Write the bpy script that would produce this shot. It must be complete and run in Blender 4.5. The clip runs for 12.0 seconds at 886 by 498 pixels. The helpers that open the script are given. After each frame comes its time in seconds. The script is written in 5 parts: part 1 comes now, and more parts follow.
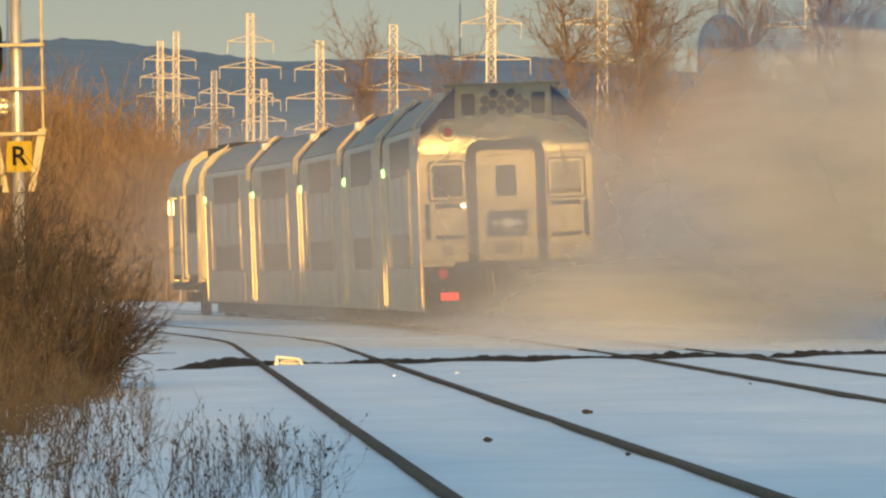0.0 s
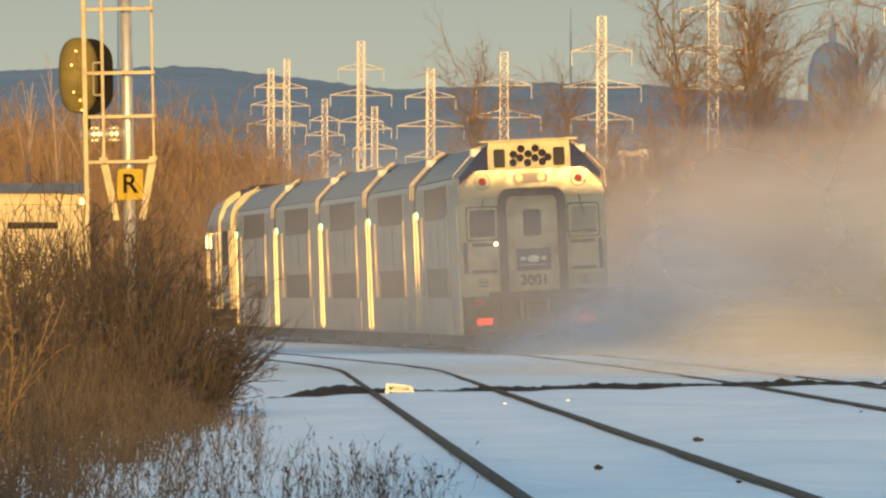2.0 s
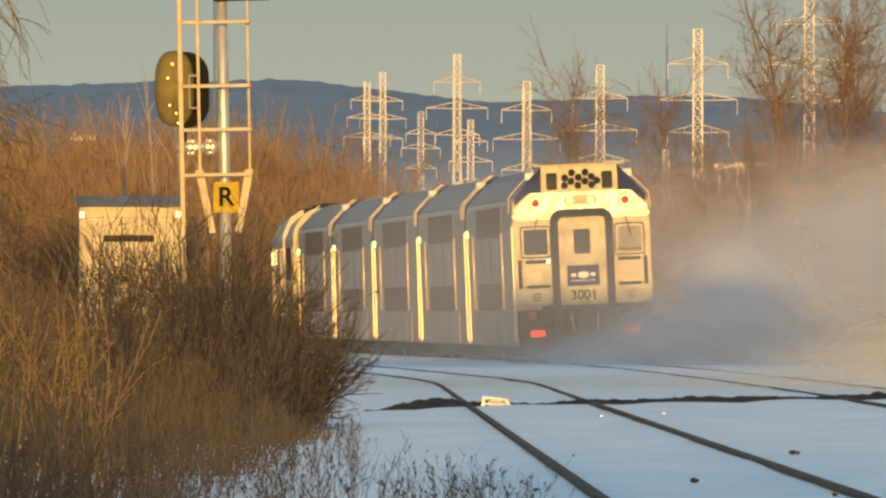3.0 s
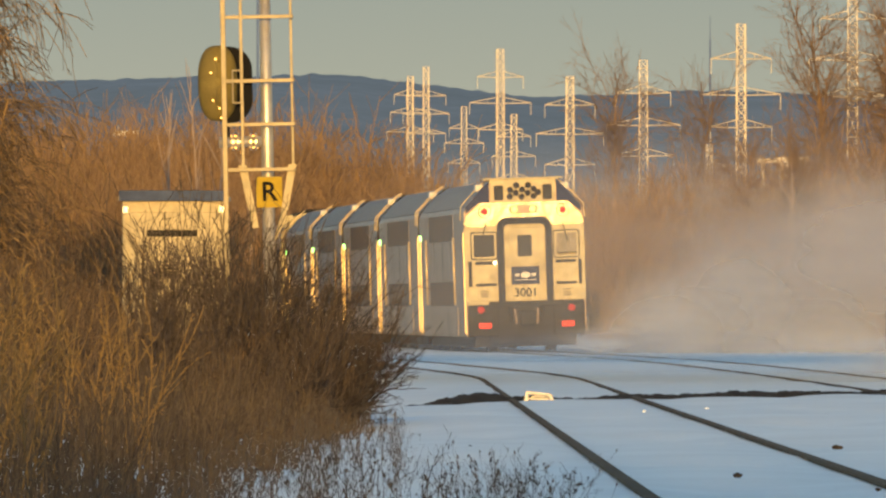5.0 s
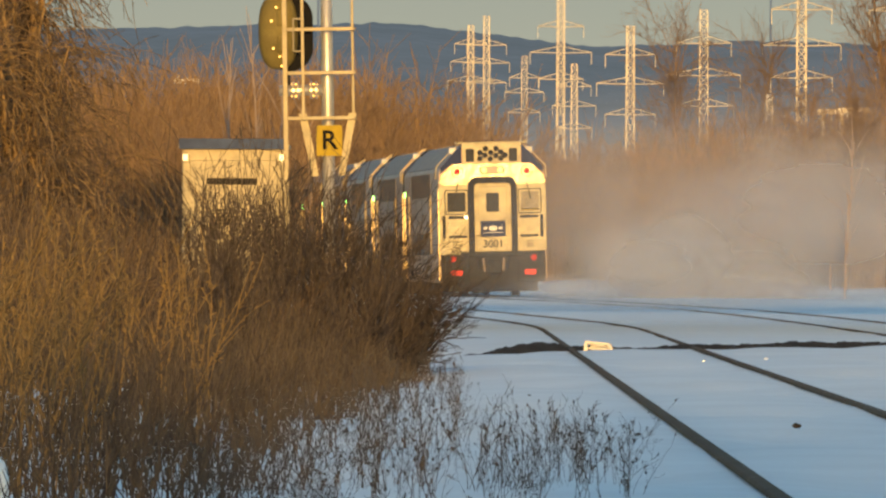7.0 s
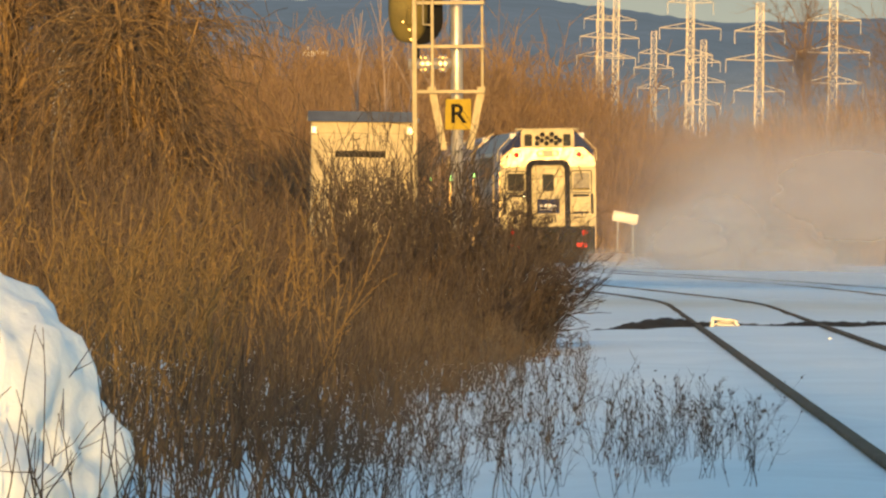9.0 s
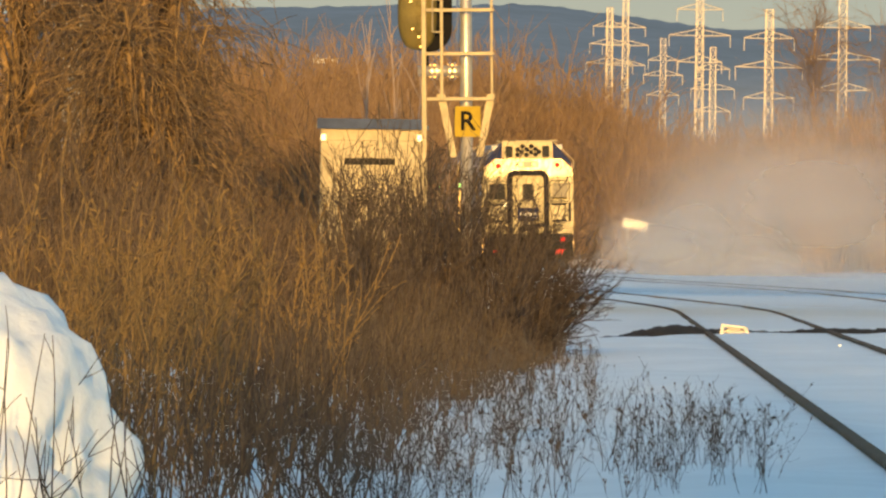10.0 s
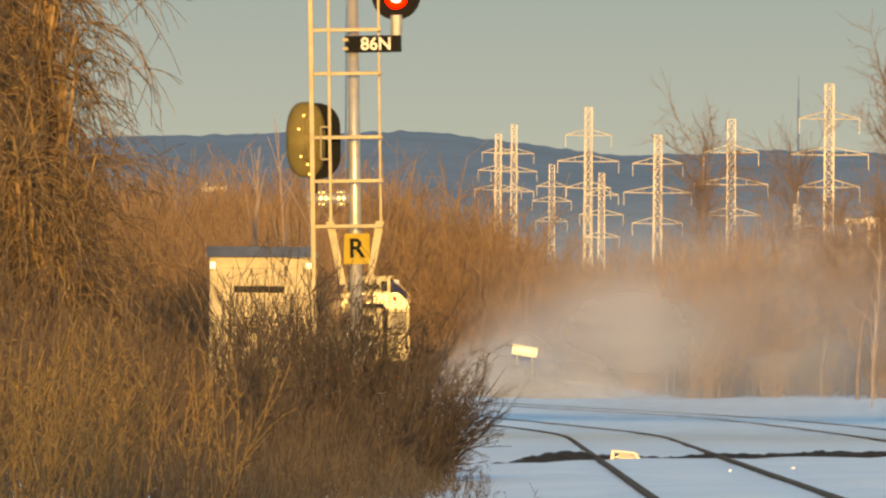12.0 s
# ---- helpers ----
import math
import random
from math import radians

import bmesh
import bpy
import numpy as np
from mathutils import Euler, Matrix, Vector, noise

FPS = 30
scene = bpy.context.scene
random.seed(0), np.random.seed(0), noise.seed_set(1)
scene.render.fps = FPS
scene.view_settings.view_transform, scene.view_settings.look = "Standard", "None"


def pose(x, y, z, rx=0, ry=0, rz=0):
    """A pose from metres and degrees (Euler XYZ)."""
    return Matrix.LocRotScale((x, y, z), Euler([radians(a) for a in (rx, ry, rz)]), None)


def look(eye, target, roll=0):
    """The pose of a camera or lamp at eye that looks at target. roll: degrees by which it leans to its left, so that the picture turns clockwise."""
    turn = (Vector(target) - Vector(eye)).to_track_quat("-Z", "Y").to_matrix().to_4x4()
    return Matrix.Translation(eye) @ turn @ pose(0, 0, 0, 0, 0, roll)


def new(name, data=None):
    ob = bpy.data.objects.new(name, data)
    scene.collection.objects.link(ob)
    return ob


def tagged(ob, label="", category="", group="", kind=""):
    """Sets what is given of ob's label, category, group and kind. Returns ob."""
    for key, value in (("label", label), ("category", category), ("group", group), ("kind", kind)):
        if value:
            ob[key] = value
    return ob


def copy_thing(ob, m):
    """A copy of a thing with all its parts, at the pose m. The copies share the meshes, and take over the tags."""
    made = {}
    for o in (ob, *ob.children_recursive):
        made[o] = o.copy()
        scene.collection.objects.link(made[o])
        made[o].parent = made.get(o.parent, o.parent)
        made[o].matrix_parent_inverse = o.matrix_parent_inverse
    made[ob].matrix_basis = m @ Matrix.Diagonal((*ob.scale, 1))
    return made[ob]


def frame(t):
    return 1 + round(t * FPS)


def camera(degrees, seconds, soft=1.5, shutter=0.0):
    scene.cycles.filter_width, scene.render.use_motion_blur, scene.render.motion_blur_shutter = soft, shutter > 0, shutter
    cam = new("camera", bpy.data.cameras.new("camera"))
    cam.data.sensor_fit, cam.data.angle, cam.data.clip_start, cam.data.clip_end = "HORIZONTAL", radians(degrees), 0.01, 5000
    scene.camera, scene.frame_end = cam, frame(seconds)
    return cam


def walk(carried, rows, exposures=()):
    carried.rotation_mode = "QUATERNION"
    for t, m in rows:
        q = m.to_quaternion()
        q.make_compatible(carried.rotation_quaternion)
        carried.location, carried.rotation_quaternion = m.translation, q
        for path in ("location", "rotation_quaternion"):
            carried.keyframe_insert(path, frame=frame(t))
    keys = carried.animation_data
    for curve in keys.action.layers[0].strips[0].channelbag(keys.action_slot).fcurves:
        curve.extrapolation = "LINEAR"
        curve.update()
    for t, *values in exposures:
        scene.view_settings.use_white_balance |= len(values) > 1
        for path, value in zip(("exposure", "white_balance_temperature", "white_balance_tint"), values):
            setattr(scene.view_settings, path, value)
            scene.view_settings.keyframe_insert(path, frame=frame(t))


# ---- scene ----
# ================= camera =================
EYE = (0.0, 0.0, 1.0)
cam = camera(3.2077, 12.0, soft=2.4)
walk(cam, [
    (0.0, look(EYE, (1.6571, 100.0, 1.1768), 0.00)),
    (0.5, look(EYE, (1.5204, 100.0, 1.2150), 0.00)),
    (1.0, look(EYE, (1.3893, 100.0, 1.3082), 0.00)),
    (1.5, look(EYE, (1.2143, 100.0, 1.3629), 0.00)),
    (2.0, look(EYE, (0.9571, 100.0, 1.3518), 0.00)),
    (2.5, look(EYE, (0.6125, 100.0, 1.3518), 0.00)),
    (3.0, look(EYE, (0.3500, 100.0, 1.4339), 0.00)),
    (5.0, look(EYE, (0.0768, 100.0, 1.4011), 0.00)),
    (5.5, look(EYE, (0.0000, 100.0, 1.3464), 0.00)),
    (6.0, look(EYE, (-0.0982, 100.0, 1.2643), 0.00)),
    (6.5, look(EYE, (-0.2009, 100.0, 1.0994), 0.05)),
    (7.0, look(EYE, (-0.2999, 100.0, 1.0788), 0.25)),
    (7.2, look(EYE, (-0.3213, 100.0, 1.1001), 0.27)),
    (8.8, look(EYE, (-1.0486, 100.0, 0.8427), 0.80)),
    (9.0, look(EYE, (-1.1045, 100.0, 0.9080), 0.80)),
    (9.5, look(EYE, (-1.1830, 100.0, 1.0494), 0.80)),
    (10.0, look(EYE, (-1.1658, 100.0, 0.9532), 0.75)),
    (10.5, look(EYE, (-1.1498, 100.0, 1.0867), 0.85)),
    (11.0, look(EYE, (-0.8666, 100.0, 1.6782), 0.60)),
    (11.5, look(EYE, (-0.5047, 100.0, 1.9863), 0.45)),
    (12.0, look(EYE, (-0.4753, 100.0, 1.7634), 0.40)),
], exposures=[(0.0, 1.62, 7650, 6), (1.5, 1.74, 7650, 6), (3.0, 1.54, 7650, 6), (5.0, 1.46, 7650, 6), (7.2, 1.44, 7650, 6), (9.0, 1.66, 7650, 6), (12.0, 1.70, 7750, 7)])

# ================= light =================
SUN_EL, SUN_AZ = 5.0, -0.5      # low winter sun behind the camera, in line with the tracks
world = bpy.data.worlds.new("world")
scene.world = world
world.use_nodes = True
wn = world.node_tree.nodes
sky_tex = wn.new("ShaderNodeTexSky")
sky_tex.sky_type, sky_tex.sun_disc = "NISHITA", False
sky_tex.sun_elevation, sky_tex.sun_rotation = radians(SUN_EL), radians(180 - SUN_AZ)
sky_tex.air_density, sky_tex.dust_density, sky_tex.ozone_density = 1.0, 0.6, 3.0
world.node_tree.links.new(sky_tex.outputs[0], wn["Background"].inputs[0])
wn["Background"].inputs[1].default_value = 0.145
sun_data = bpy.data.lights.new("sun", "SUN")
sun_data.energy, sun_data.angle, sun_data.color = 2.35, radians(0.45), (1.0, 0.61, 0.22)
sun = new("sun", sun_data)
sd = Vector((math.sin(radians(SUN_AZ)) * math.cos(radians(SUN_EL)), -math.cos(radians(SUN_AZ)) * math.cos(radians(SUN_EL)), math.sin(radians(SUN_EL))))
sun.matrix_world = look(sd * 50, (0, 0, 0))
scene.cycles.transparent_max_bounces = 32

# ================= materials =================
def mat(name, col, rough=0.7, metal=0.0, var=0.25, scale=8.0, fine=90.0, bump=0.3, dist=0.01, col2=None, spec=0.5, island=0.0, trans=0.0):
    """A principled material with coarse and fine variation in object space."""
    m = bpy.data.materials.new(name)
    m.use_nodes = True
    nt = m.node_tree
    N, L = nt.nodes, nt.links
    bs = N["Principled BSDF"]
    tc = N.new("ShaderNodeTexCoord")
    n1 = N.new("ShaderNodeTexNoise"); n1.inputs["Scale"].default_value = scale; n1.inputs["Detail"].default_value = 5
    n2 = N.new("ShaderNodeTexNoise"); n2.inputs["Scale"].default_value = fine; n2.inputs["Detail"].default_value = 4
    L.new(tc.outputs["Object"], n1.inputs["Vector"]); L.new(tc.outputs["Object"], n2.inputs["Vector"])
    ramp = N.new("ShaderNodeMapRange"); ramp.inputs[1].default_value, ramp.inputs[2].default_value = 0.3, 0.7
    L.new(n1.outputs[0], ramp.inputs[0])
    mix = N.new("ShaderNodeMix"); mix.data_type = "RGBA"
    c2 = col2 or tuple(c * (1 - var) for c in col)
    mix.inputs[6].default_value, mix.inputs[7].default_value = (*col, 1), (*c2, 1)
    fac = ramp.outputs[0]
    if island:
        geo = N.new("ShaderNodeNewGeometry")
        add = N.new("ShaderNodeMath"); add.operation = "MULTIPLY_ADD"
        L.new(geo.outputs["Random Per Island"], add.inputs[0]); add.inputs[1].default_value = island
        half = N.new("ShaderNodeMath"); half.operation = "MULTIPLY"; half.inputs[1].default_value = 1 - island
        L.new(ramp.outputs[0], half.inputs[0]); L.new(half.outputs[0], add.inputs[2])
        fac = add.outputs[0]
    L.new(fac, mix.inputs[0])
    mul = N.new("ShaderNodeMix"); mul.data_type = "RGBA"; mul.blend_type = "MULTIPLY"; mul.inputs[0].default_value = min(1, var)
    L.new(mix.outputs[2], mul.inputs[6]); L.new(n2.outputs[0], mul.inputs[7])
    L.new(mul.outputs[2], bs.inputs["Base Color"])
    bs.inputs["Roughness"].default_value, bs.inputs["Metallic"].default_value = rough, metal
    bs.inputs["Specular IOR Level"].default_value = spec
    if bump:
        b = N.new("ShaderNodeBump"); b.inputs["Strength"].default_value, b.inputs["Distance"].default_value = bump, dist
        L.new(n2.outputs[0], b.inputs["Height"]); L.new(b.outputs[0], bs.inputs["Normal"])
    return m


def glow(name, col, strength):
    m = mat(name, tuple(0.12 * c for c in col), 0.6, var=0.05, bump=0, spec=0.1)
    bs = m.node_tree.nodes["Principled BSDF"]
    bs.inputs["Emission Color"].default_value, bs.inputs["Emission Strength"].default_value = (*col, 1), strength
    return m


M_SNOW = mat("snow", (0.88, 0.92, 0.90), 0.75, var=0.10, scale=0.5, fine=14, bump=0.5, dist=0.02, spec=0.2)
M_SOIL = mat("soil", (0.07, 0.055, 0.04), 0.95, var=0.5, scale=1.5, fine=9, bump=0.8, dist=0.05, spec=0.1)
M_RAIL = mat("rail_steel", (0.20, 0.135, 0.085), 0.9, 0.0, var=0.45, scale=3, fine=60, spec=0.1)
M_STEEL = mat("stainless", (0.46, 0.46, 0.47), 0.36, 0.75, var=0.2, scale=0.8, fine=20, bump=0.1)
M_SIDE = mat("side_steel", (0.50, 0.36, 0.255), 0.55, 0.15, var=0.35, scale=0.7, fine=9, bump=0.12, spec=0.3)
M_BLUE = mat("blue_paint", (0.02, 0.028, 0.075), 0.7, 0.0, var=0.25, scale=1, fine=20, bump=0.1, spec=0.1)
M_ROOF = mat("roof_grey", (0.28, 0.215, 0.165), 0.65, 0.0, var=0.3, scale=1, fine=20, bump=0.1, spec=0.3)
M_CREAM = mat("end_paint", (0.45, 0.38, 0.215), 0.48, 0.1, var=0.42, scale=2.6, fine=7, bump=0.35, dist=0.02, spec=0.4)
M_BROW = mat("brow_paint", (0.32, 0.28, 0.175), 0.27, 0.2, var=0.2, scale=2.5, fine=1.8, bump=0.4, dist=0.06, spec=0.5)
M_PALE_PANE = mat("pale_glass", (0.26, 0.22, 0.15), 0.5, var=0.4, scale=4, fine=14, bump=0.1, spec=0.2)
M_RUBBER = mat("rubber", (0.022, 0.02, 0.02), 0.9, var=0.3, scale=3, fine=40, spec=0.1)
M_DARK = mat("underframe", (0.038, 0.034, 0.026), 0.9, 0.0, var=0.5, scale=4, fine=40, spec=0.1)
M_WIN = mat("window_glass", (0.018, 0.017, 0.016), 0.5, var=0.2, scale=2, fine=10, bump=0, spec=0.08)
M_BAR = mat("grab_steel", (0.72, 0.53, 0.26), 0.40, 0.35, var=0.15, scale=5, fine=60, bump=0.05)
M_WHITE = mat("white_paint", (0.58, 0.55, 0.48), 0.55, var=0.15, scale=3, fine=30)
M_BLACK = mat("black_paint", (0.007, 0.007, 0.007), 0.7, var=0.3, scale=5, fine=40, spec=0.08)
M_GALV = mat("galvanised", (0.50, 0.46, 0.39), 0.36, 0.5, var=0.25, scale=6, fine=50, bump=0.12)
M_ALU = mat("aluminium", (0.34, 0.28, 0.165), 0.55, 0.2, var=0.3, scale=5, fine=24, bump=0.25)
M_FASCIA_SHADE = mat("shaded_fascia", (0.065, 0.085, 0.14), 0.85, var=0.3, scale=5, fine=30, bump=0.1, spec=0.15)
M_YELLOW = mat("yellow_sign", (0.36, 0.25, 0.02), 0.6, var=0.2, scale=9, fine=60, bump=0.05, spec=0.2)
M_CONC = mat("concrete", (0.40, 0.38, 0.35), 0.9, var=0.3, scale=0.8, fine=10)
M_GIRD = mat("bridge_steel", (0.012, 0.012, 0.012), 0.7, 0.2, var=0.3, scale=0.6, fine=8)
M_RED = glow("red_lamp", (1.0, 0.003, 0.002), 5.0)
M_REDCORE = glow("red_lamp_core", (1.0, 0.42, 0.34), 2.5)
M_TAIL = glow("tail_lamp", (1.0, 0.06, 0.03), 0.6)
M_WHITELAMP = glow("white_lamp", (1.0, 0.9, 0.6), 2.5)
M_GREEN = glow("green_lamp", (0.35, 1.0, 0.25), 1.8)
M_LENS = mat("red_lens", (0.38, 0.016, 0.01), 0.6, var=0.1, bump=0, spec=0.1)
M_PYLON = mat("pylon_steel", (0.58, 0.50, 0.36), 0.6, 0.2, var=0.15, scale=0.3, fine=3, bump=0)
M_TWIG = mat("twig_brown", (0.22, 0.155, 0.10), 0.9, var=0.65, scale=1.5, fine=20, bump=0, island=0.85, spec=0.1)
M_TWIGD = mat("twig_dark", (0.148, 0.116, 0.092), 0.9, var=0.72, scale=1.5, fine=20, bump=0, island=0.85, spec=0.1)
M_WILLOW = mat("willow_twig", (0.40, 0.26, 0.125), 0.85, var=0.6, scale=1.0, fine=16, bump=0, island=0.85, spec=0.1)
M_STRAW = mat("straw", (0.29, 0.19, 0.082), 0.9, var=0.45, scale=2, fine=20, bump=0, island=0.7, spec=0.1)
M_WEED = mat("weed", (0.115, 0.102, 0.09), 0.95, var=0.4, scale=3, fine=20, bump=0, island=0.6, spec=0.1)
M_BARK = mat("bark", (0.10, 0.07, 0.05), 0.95, var=0.5, scale=4, fine=30, bump=0.6, dist=0.03, spec=0.1)
M_GRASS = mat("dead_grass", (0.15, 0.118, 0.082), 0.95, var=0.6, scale=2, fine=20, bump=0, island=0.85, spec=0.1)
M_BIRCH = mat("pale_bark", (0.36, 0.27, 0.21), 0.9, var=0.3, scale=3, fine=20, bump=0, spec=0.1)
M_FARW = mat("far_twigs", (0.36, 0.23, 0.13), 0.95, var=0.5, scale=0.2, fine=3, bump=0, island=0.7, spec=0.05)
M_FARG = mat("far_grey_twigs", (0.24, 0.16, 0.105), 0.95, var=0.35, scale=0.2, fine=3, bump=0, island=0.5, spec=0.05)
M_HILL_HAZE = mat("far_hill_haze", (0.064, 0.080, 0.122), 1.0, var=0.5, scale=0.02, fine=0.12, bump=0, spec=0.0)


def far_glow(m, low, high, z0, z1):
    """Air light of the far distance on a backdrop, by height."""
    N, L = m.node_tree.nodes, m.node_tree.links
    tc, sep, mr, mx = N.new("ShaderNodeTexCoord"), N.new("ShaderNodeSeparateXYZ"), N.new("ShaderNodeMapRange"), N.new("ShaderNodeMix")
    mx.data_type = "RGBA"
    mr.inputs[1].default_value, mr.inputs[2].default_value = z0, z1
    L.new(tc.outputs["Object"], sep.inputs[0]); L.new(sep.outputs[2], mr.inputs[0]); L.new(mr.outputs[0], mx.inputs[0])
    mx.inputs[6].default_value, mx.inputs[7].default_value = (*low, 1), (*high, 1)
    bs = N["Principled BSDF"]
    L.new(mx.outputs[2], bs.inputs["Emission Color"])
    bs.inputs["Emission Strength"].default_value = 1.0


# distance haze put into the hill's blue colour and emission, paler low down
far_glow(M_HILL_HAZE, (0.092, 0.085, 0.076), (0.034, 0.045, 0.057), 12, 50)
M_SKY = mat("far_sky", (0.02, 0.02, 0.02), 1.0, var=0.02, scale=0.002, fine=0.01, bump=0, spec=0.0)
far_glow(M_SKY, (0.132, 0.147, 0.138), (0.090, 0.118, 0.127), 50, 120)


# ================= mesh helpers =================
def mesh_ob(name, bm, material, parent=None, label="", smooth=False):
    me = bpy.data.meshes.new(name)
    bm.to_mesh(me); bm.free()
    me.materials.append(material)
    if smooth:
        me.polygons.foreach_set("use_smooth", [True] * len(me.polygons))
    ob = new(name, me)
    if parent:
        ob.parent = parent
    if label:
        tagged(ob, label)
    return ob


def part(name, bm, material, parent, label="", smooth=False):
    return mesh_ob(name, bm, material, parent, label, smooth)


def add_box(bm, x0, x1, y0, y1, z0, z1, bevel=0.0):
    r = bmesh.ops.create_cube(bm, size=1, matrix=Matrix.Translation(((x0 + x1) / 2, (y0 + y1) / 2, (z0 + z1) / 2)) @ Matrix.Diagonal((abs(x1 - x0), abs(y1 - y0), abs(z1 - z0), 1)))
    if bevel:
        es = {e for v in r["verts"] for e in v.link_edges}
        bmesh.ops.bevel(bm, geom=list(es), offset=bevel, segments=2, affect="EDGES", profile=0.6)
    return bm


def box(x0, x1, y0, y1, z0, z1, bevel=0.0):
    return add_box(bmesh.new(), x0, x1, y0, y1, z0, z1, bevel)


def add_rod(bm, a, b, r, r2=None, seg=8):
    a, b = Vector(a), Vector(b)
    d = b - a
    m = Matrix.Translation((a + b) / 2) @ d.to_track_quat("Z", "Y").to_matrix().to_4x4()
    bmesh.ops.create_cone(bm, cap_ends=True, segments=seg, radius1=r, radius2=r if r2 is None else r2, depth=d.length, matrix=m)
    return bm


def rod(a, b, r, r2=None, seg=8):
    return add_rod(bmesh.new(), a, b, r, r2, seg)


def prism(outline, y0, y1, bevel=0.0):
    """An outline in x, z drawn along y."""
    bm = bmesh.new()
    va = [bm.verts.new((x, y0, z)) for x, z in outline]
    vb = [bm.verts.new((x, y1, z)) for x, z in outline]
    n = len(outline)
    bm.faces.new(va); bm.faces.new(vb[::-1])
    for i in range(n):
        bm.faces.new((va[i], vb[i], vb[(i + 1) % n], va[(i + 1) % n]))
    bmesh.ops.recalc_face_normals(bm, faces=bm.faces)
    if bevel:
        bmesh.ops.bevel(bm, geom=list(bm.edges), offset=bevel, segments=2, affect="EDGES")
    return bm


def empty(name, m=None):
    ob = new(name)
    ob.empty_display_size = 0.2
    if m is not None:
        ob.matrix_world = m
    return ob


def raw_mesh(name, verts, faces, material, parent=None, smooth=False):
    me = bpy.data.meshes.new(name)
    verts = np.asarray(verts, dtype=np.float32)
    faces = np.asarray(faces, dtype=np.int32)
    k = faces.shape[1]
    me.vertices.add(len(verts)); me.vertices.foreach_set("co", verts.ravel())
    me.loops.add(faces.size); me.loops.foreach_set("vertex_index", faces.ravel())
    me.polygons.add(len(faces)); me.polygons.foreach_set("loop_start", np.arange(0, faces.size, k, dtype=np.int32))
    me.update(calc_edges=True)
    me.materials.append(material)
    if smooth:
        me.polygons.foreach_set("use_smooth", [True] * len(me.polygons))
    ob = new(name, me)
    if parent:
        ob.parent = parent
    return ob


def text_bm(words, size, depth):
    """Words as a solid mesh in the x-z plane, read from -y."""
    cu = bpy.data.curves.new("words", "FONT")
    cu.body, cu.size, cu.extrude, cu.align_x, cu.align_y = words, size, depth, "CENTER", "CENTER"
    cu.offset = size * 0.02
    tmp = bpy.data.objects.new("words", cu)
    scene.collection.objects.link(tmp)
    bpy.context.view_layer.update()
    me = bpy.data.meshes.new_from_object(tmp.evaluated_get(bpy.context.evaluated_depsgraph_get()))
    bm = bmesh.new(); bm.from_mesh(me)
    bpy.data.objects.remove(tmp); bpy.data.meshes.remove(me)
    bm.transform(pose(0, 0, 0, 90, 0, 0))
    return bm


# ================= the ground and the two tracks =================
def smooth_ramp(d, a, b):
    """Integral of a slope that grows from 0 at a to 1 at b and stays."""
    d = np.asarray(d, dtype=float)
    u = np.clip(d - a, 0, b - a)
    return u * u / (2 * (b - a)) + np.clip(d - b, 0, None)


def track_one(d):
    d = np.asarray(d, dtype=float)
    return 2.205 - 0.0028 * d - 0.027 * smooth_ramp(d, 235, 268) - 0.00006 * np.clip(d - 268, 0, None) ** 2


LINE_Y = np.arange(-100, 1000, 2.0)
LINE_X = 6.499 - np.cumsum(np.interp(LINE_Y, (-100, 180, 215, 260, 300, 330, 360, 390, 420, 450, 500, 560, 900), (0, 0, 0.006, 0.0091, 0.0132, 0.0212, 0.0342, 0.0426, 0.0465, 0.0459, 0.0437, 0.040, 0.055))) * 2.0


def track_two(d):
    d = np.asarray(d, dtype=float)
    return np.interp(d, LINE_Y, LINE_X)


STEP_Y = 186.0     # a low break in the snow runs across both tracks here


def step_line(x):
    return STEP_Y + 3.2 * np.clip(np.asarray(x, dtype=float) - 1.2, -4, 9) + 1.4 * np.sin(np.asarray(x, dtype=float) * 0.45)


def ground_z(x, y):
    """Height of the snow; the rails' heads lie at 0."""
    x, y = np.asarray(x, dtype=float), np.asarray(y, dtype=float)
    z = -0.034 + 0.012 * np.clip((y - step_line(x)) / 4.0, 0, 1)
    flat = np.ones_like(x)
    for line in (track_one, track_two):
        for off in (-0.7535, 0.7535):
            flat = np.minimum(flat, np.clip((np.abs(x - line(y) - off) - 0.12) / 0.45, 0, 1))
    z = z + flat * np.interp(y, (160, 190), (0.045, 0.02)) * np.sin(0.72 * y + 1.6 * np.sin(0.5 * x + 0.05 * y) + 0.9 * x) * (0.5 + 0.5 * np.sin(0.045 * y + 1.1 * np.sin(0.8 * x))) + flat * np.interp(y, (60, 165, 185), (0.06, 0.045, 0.012)) * np.sin(0.31 * y + 0.8 * x + 1.3 * np.sin(0.07 * y - 0.4 * x)) + flat * 0.010 * np.sin(1.9 * y - 1.7 * x + np.sin(0.4 * y)) * (0.5 + 0.5 * np.sin(0.9 * x + 0.13 * y))
    z = np.where(z > -0.02, -0.02 + 0.25 * (z + 0.02), z)      # the wind keeps drifts below the rail heads
    # beside the near track the ground falls a little, then rises under the bushes
    z = z - 0.08 * np.clip((track_one(y) - 1.6 - x) / 1.5, 0, 1)
    z = z + 0.35 * np.clip((-x - 2.5) / 6, 0, 1.5) * np.clip((y - 60) / 60, 0, 1)
    return z


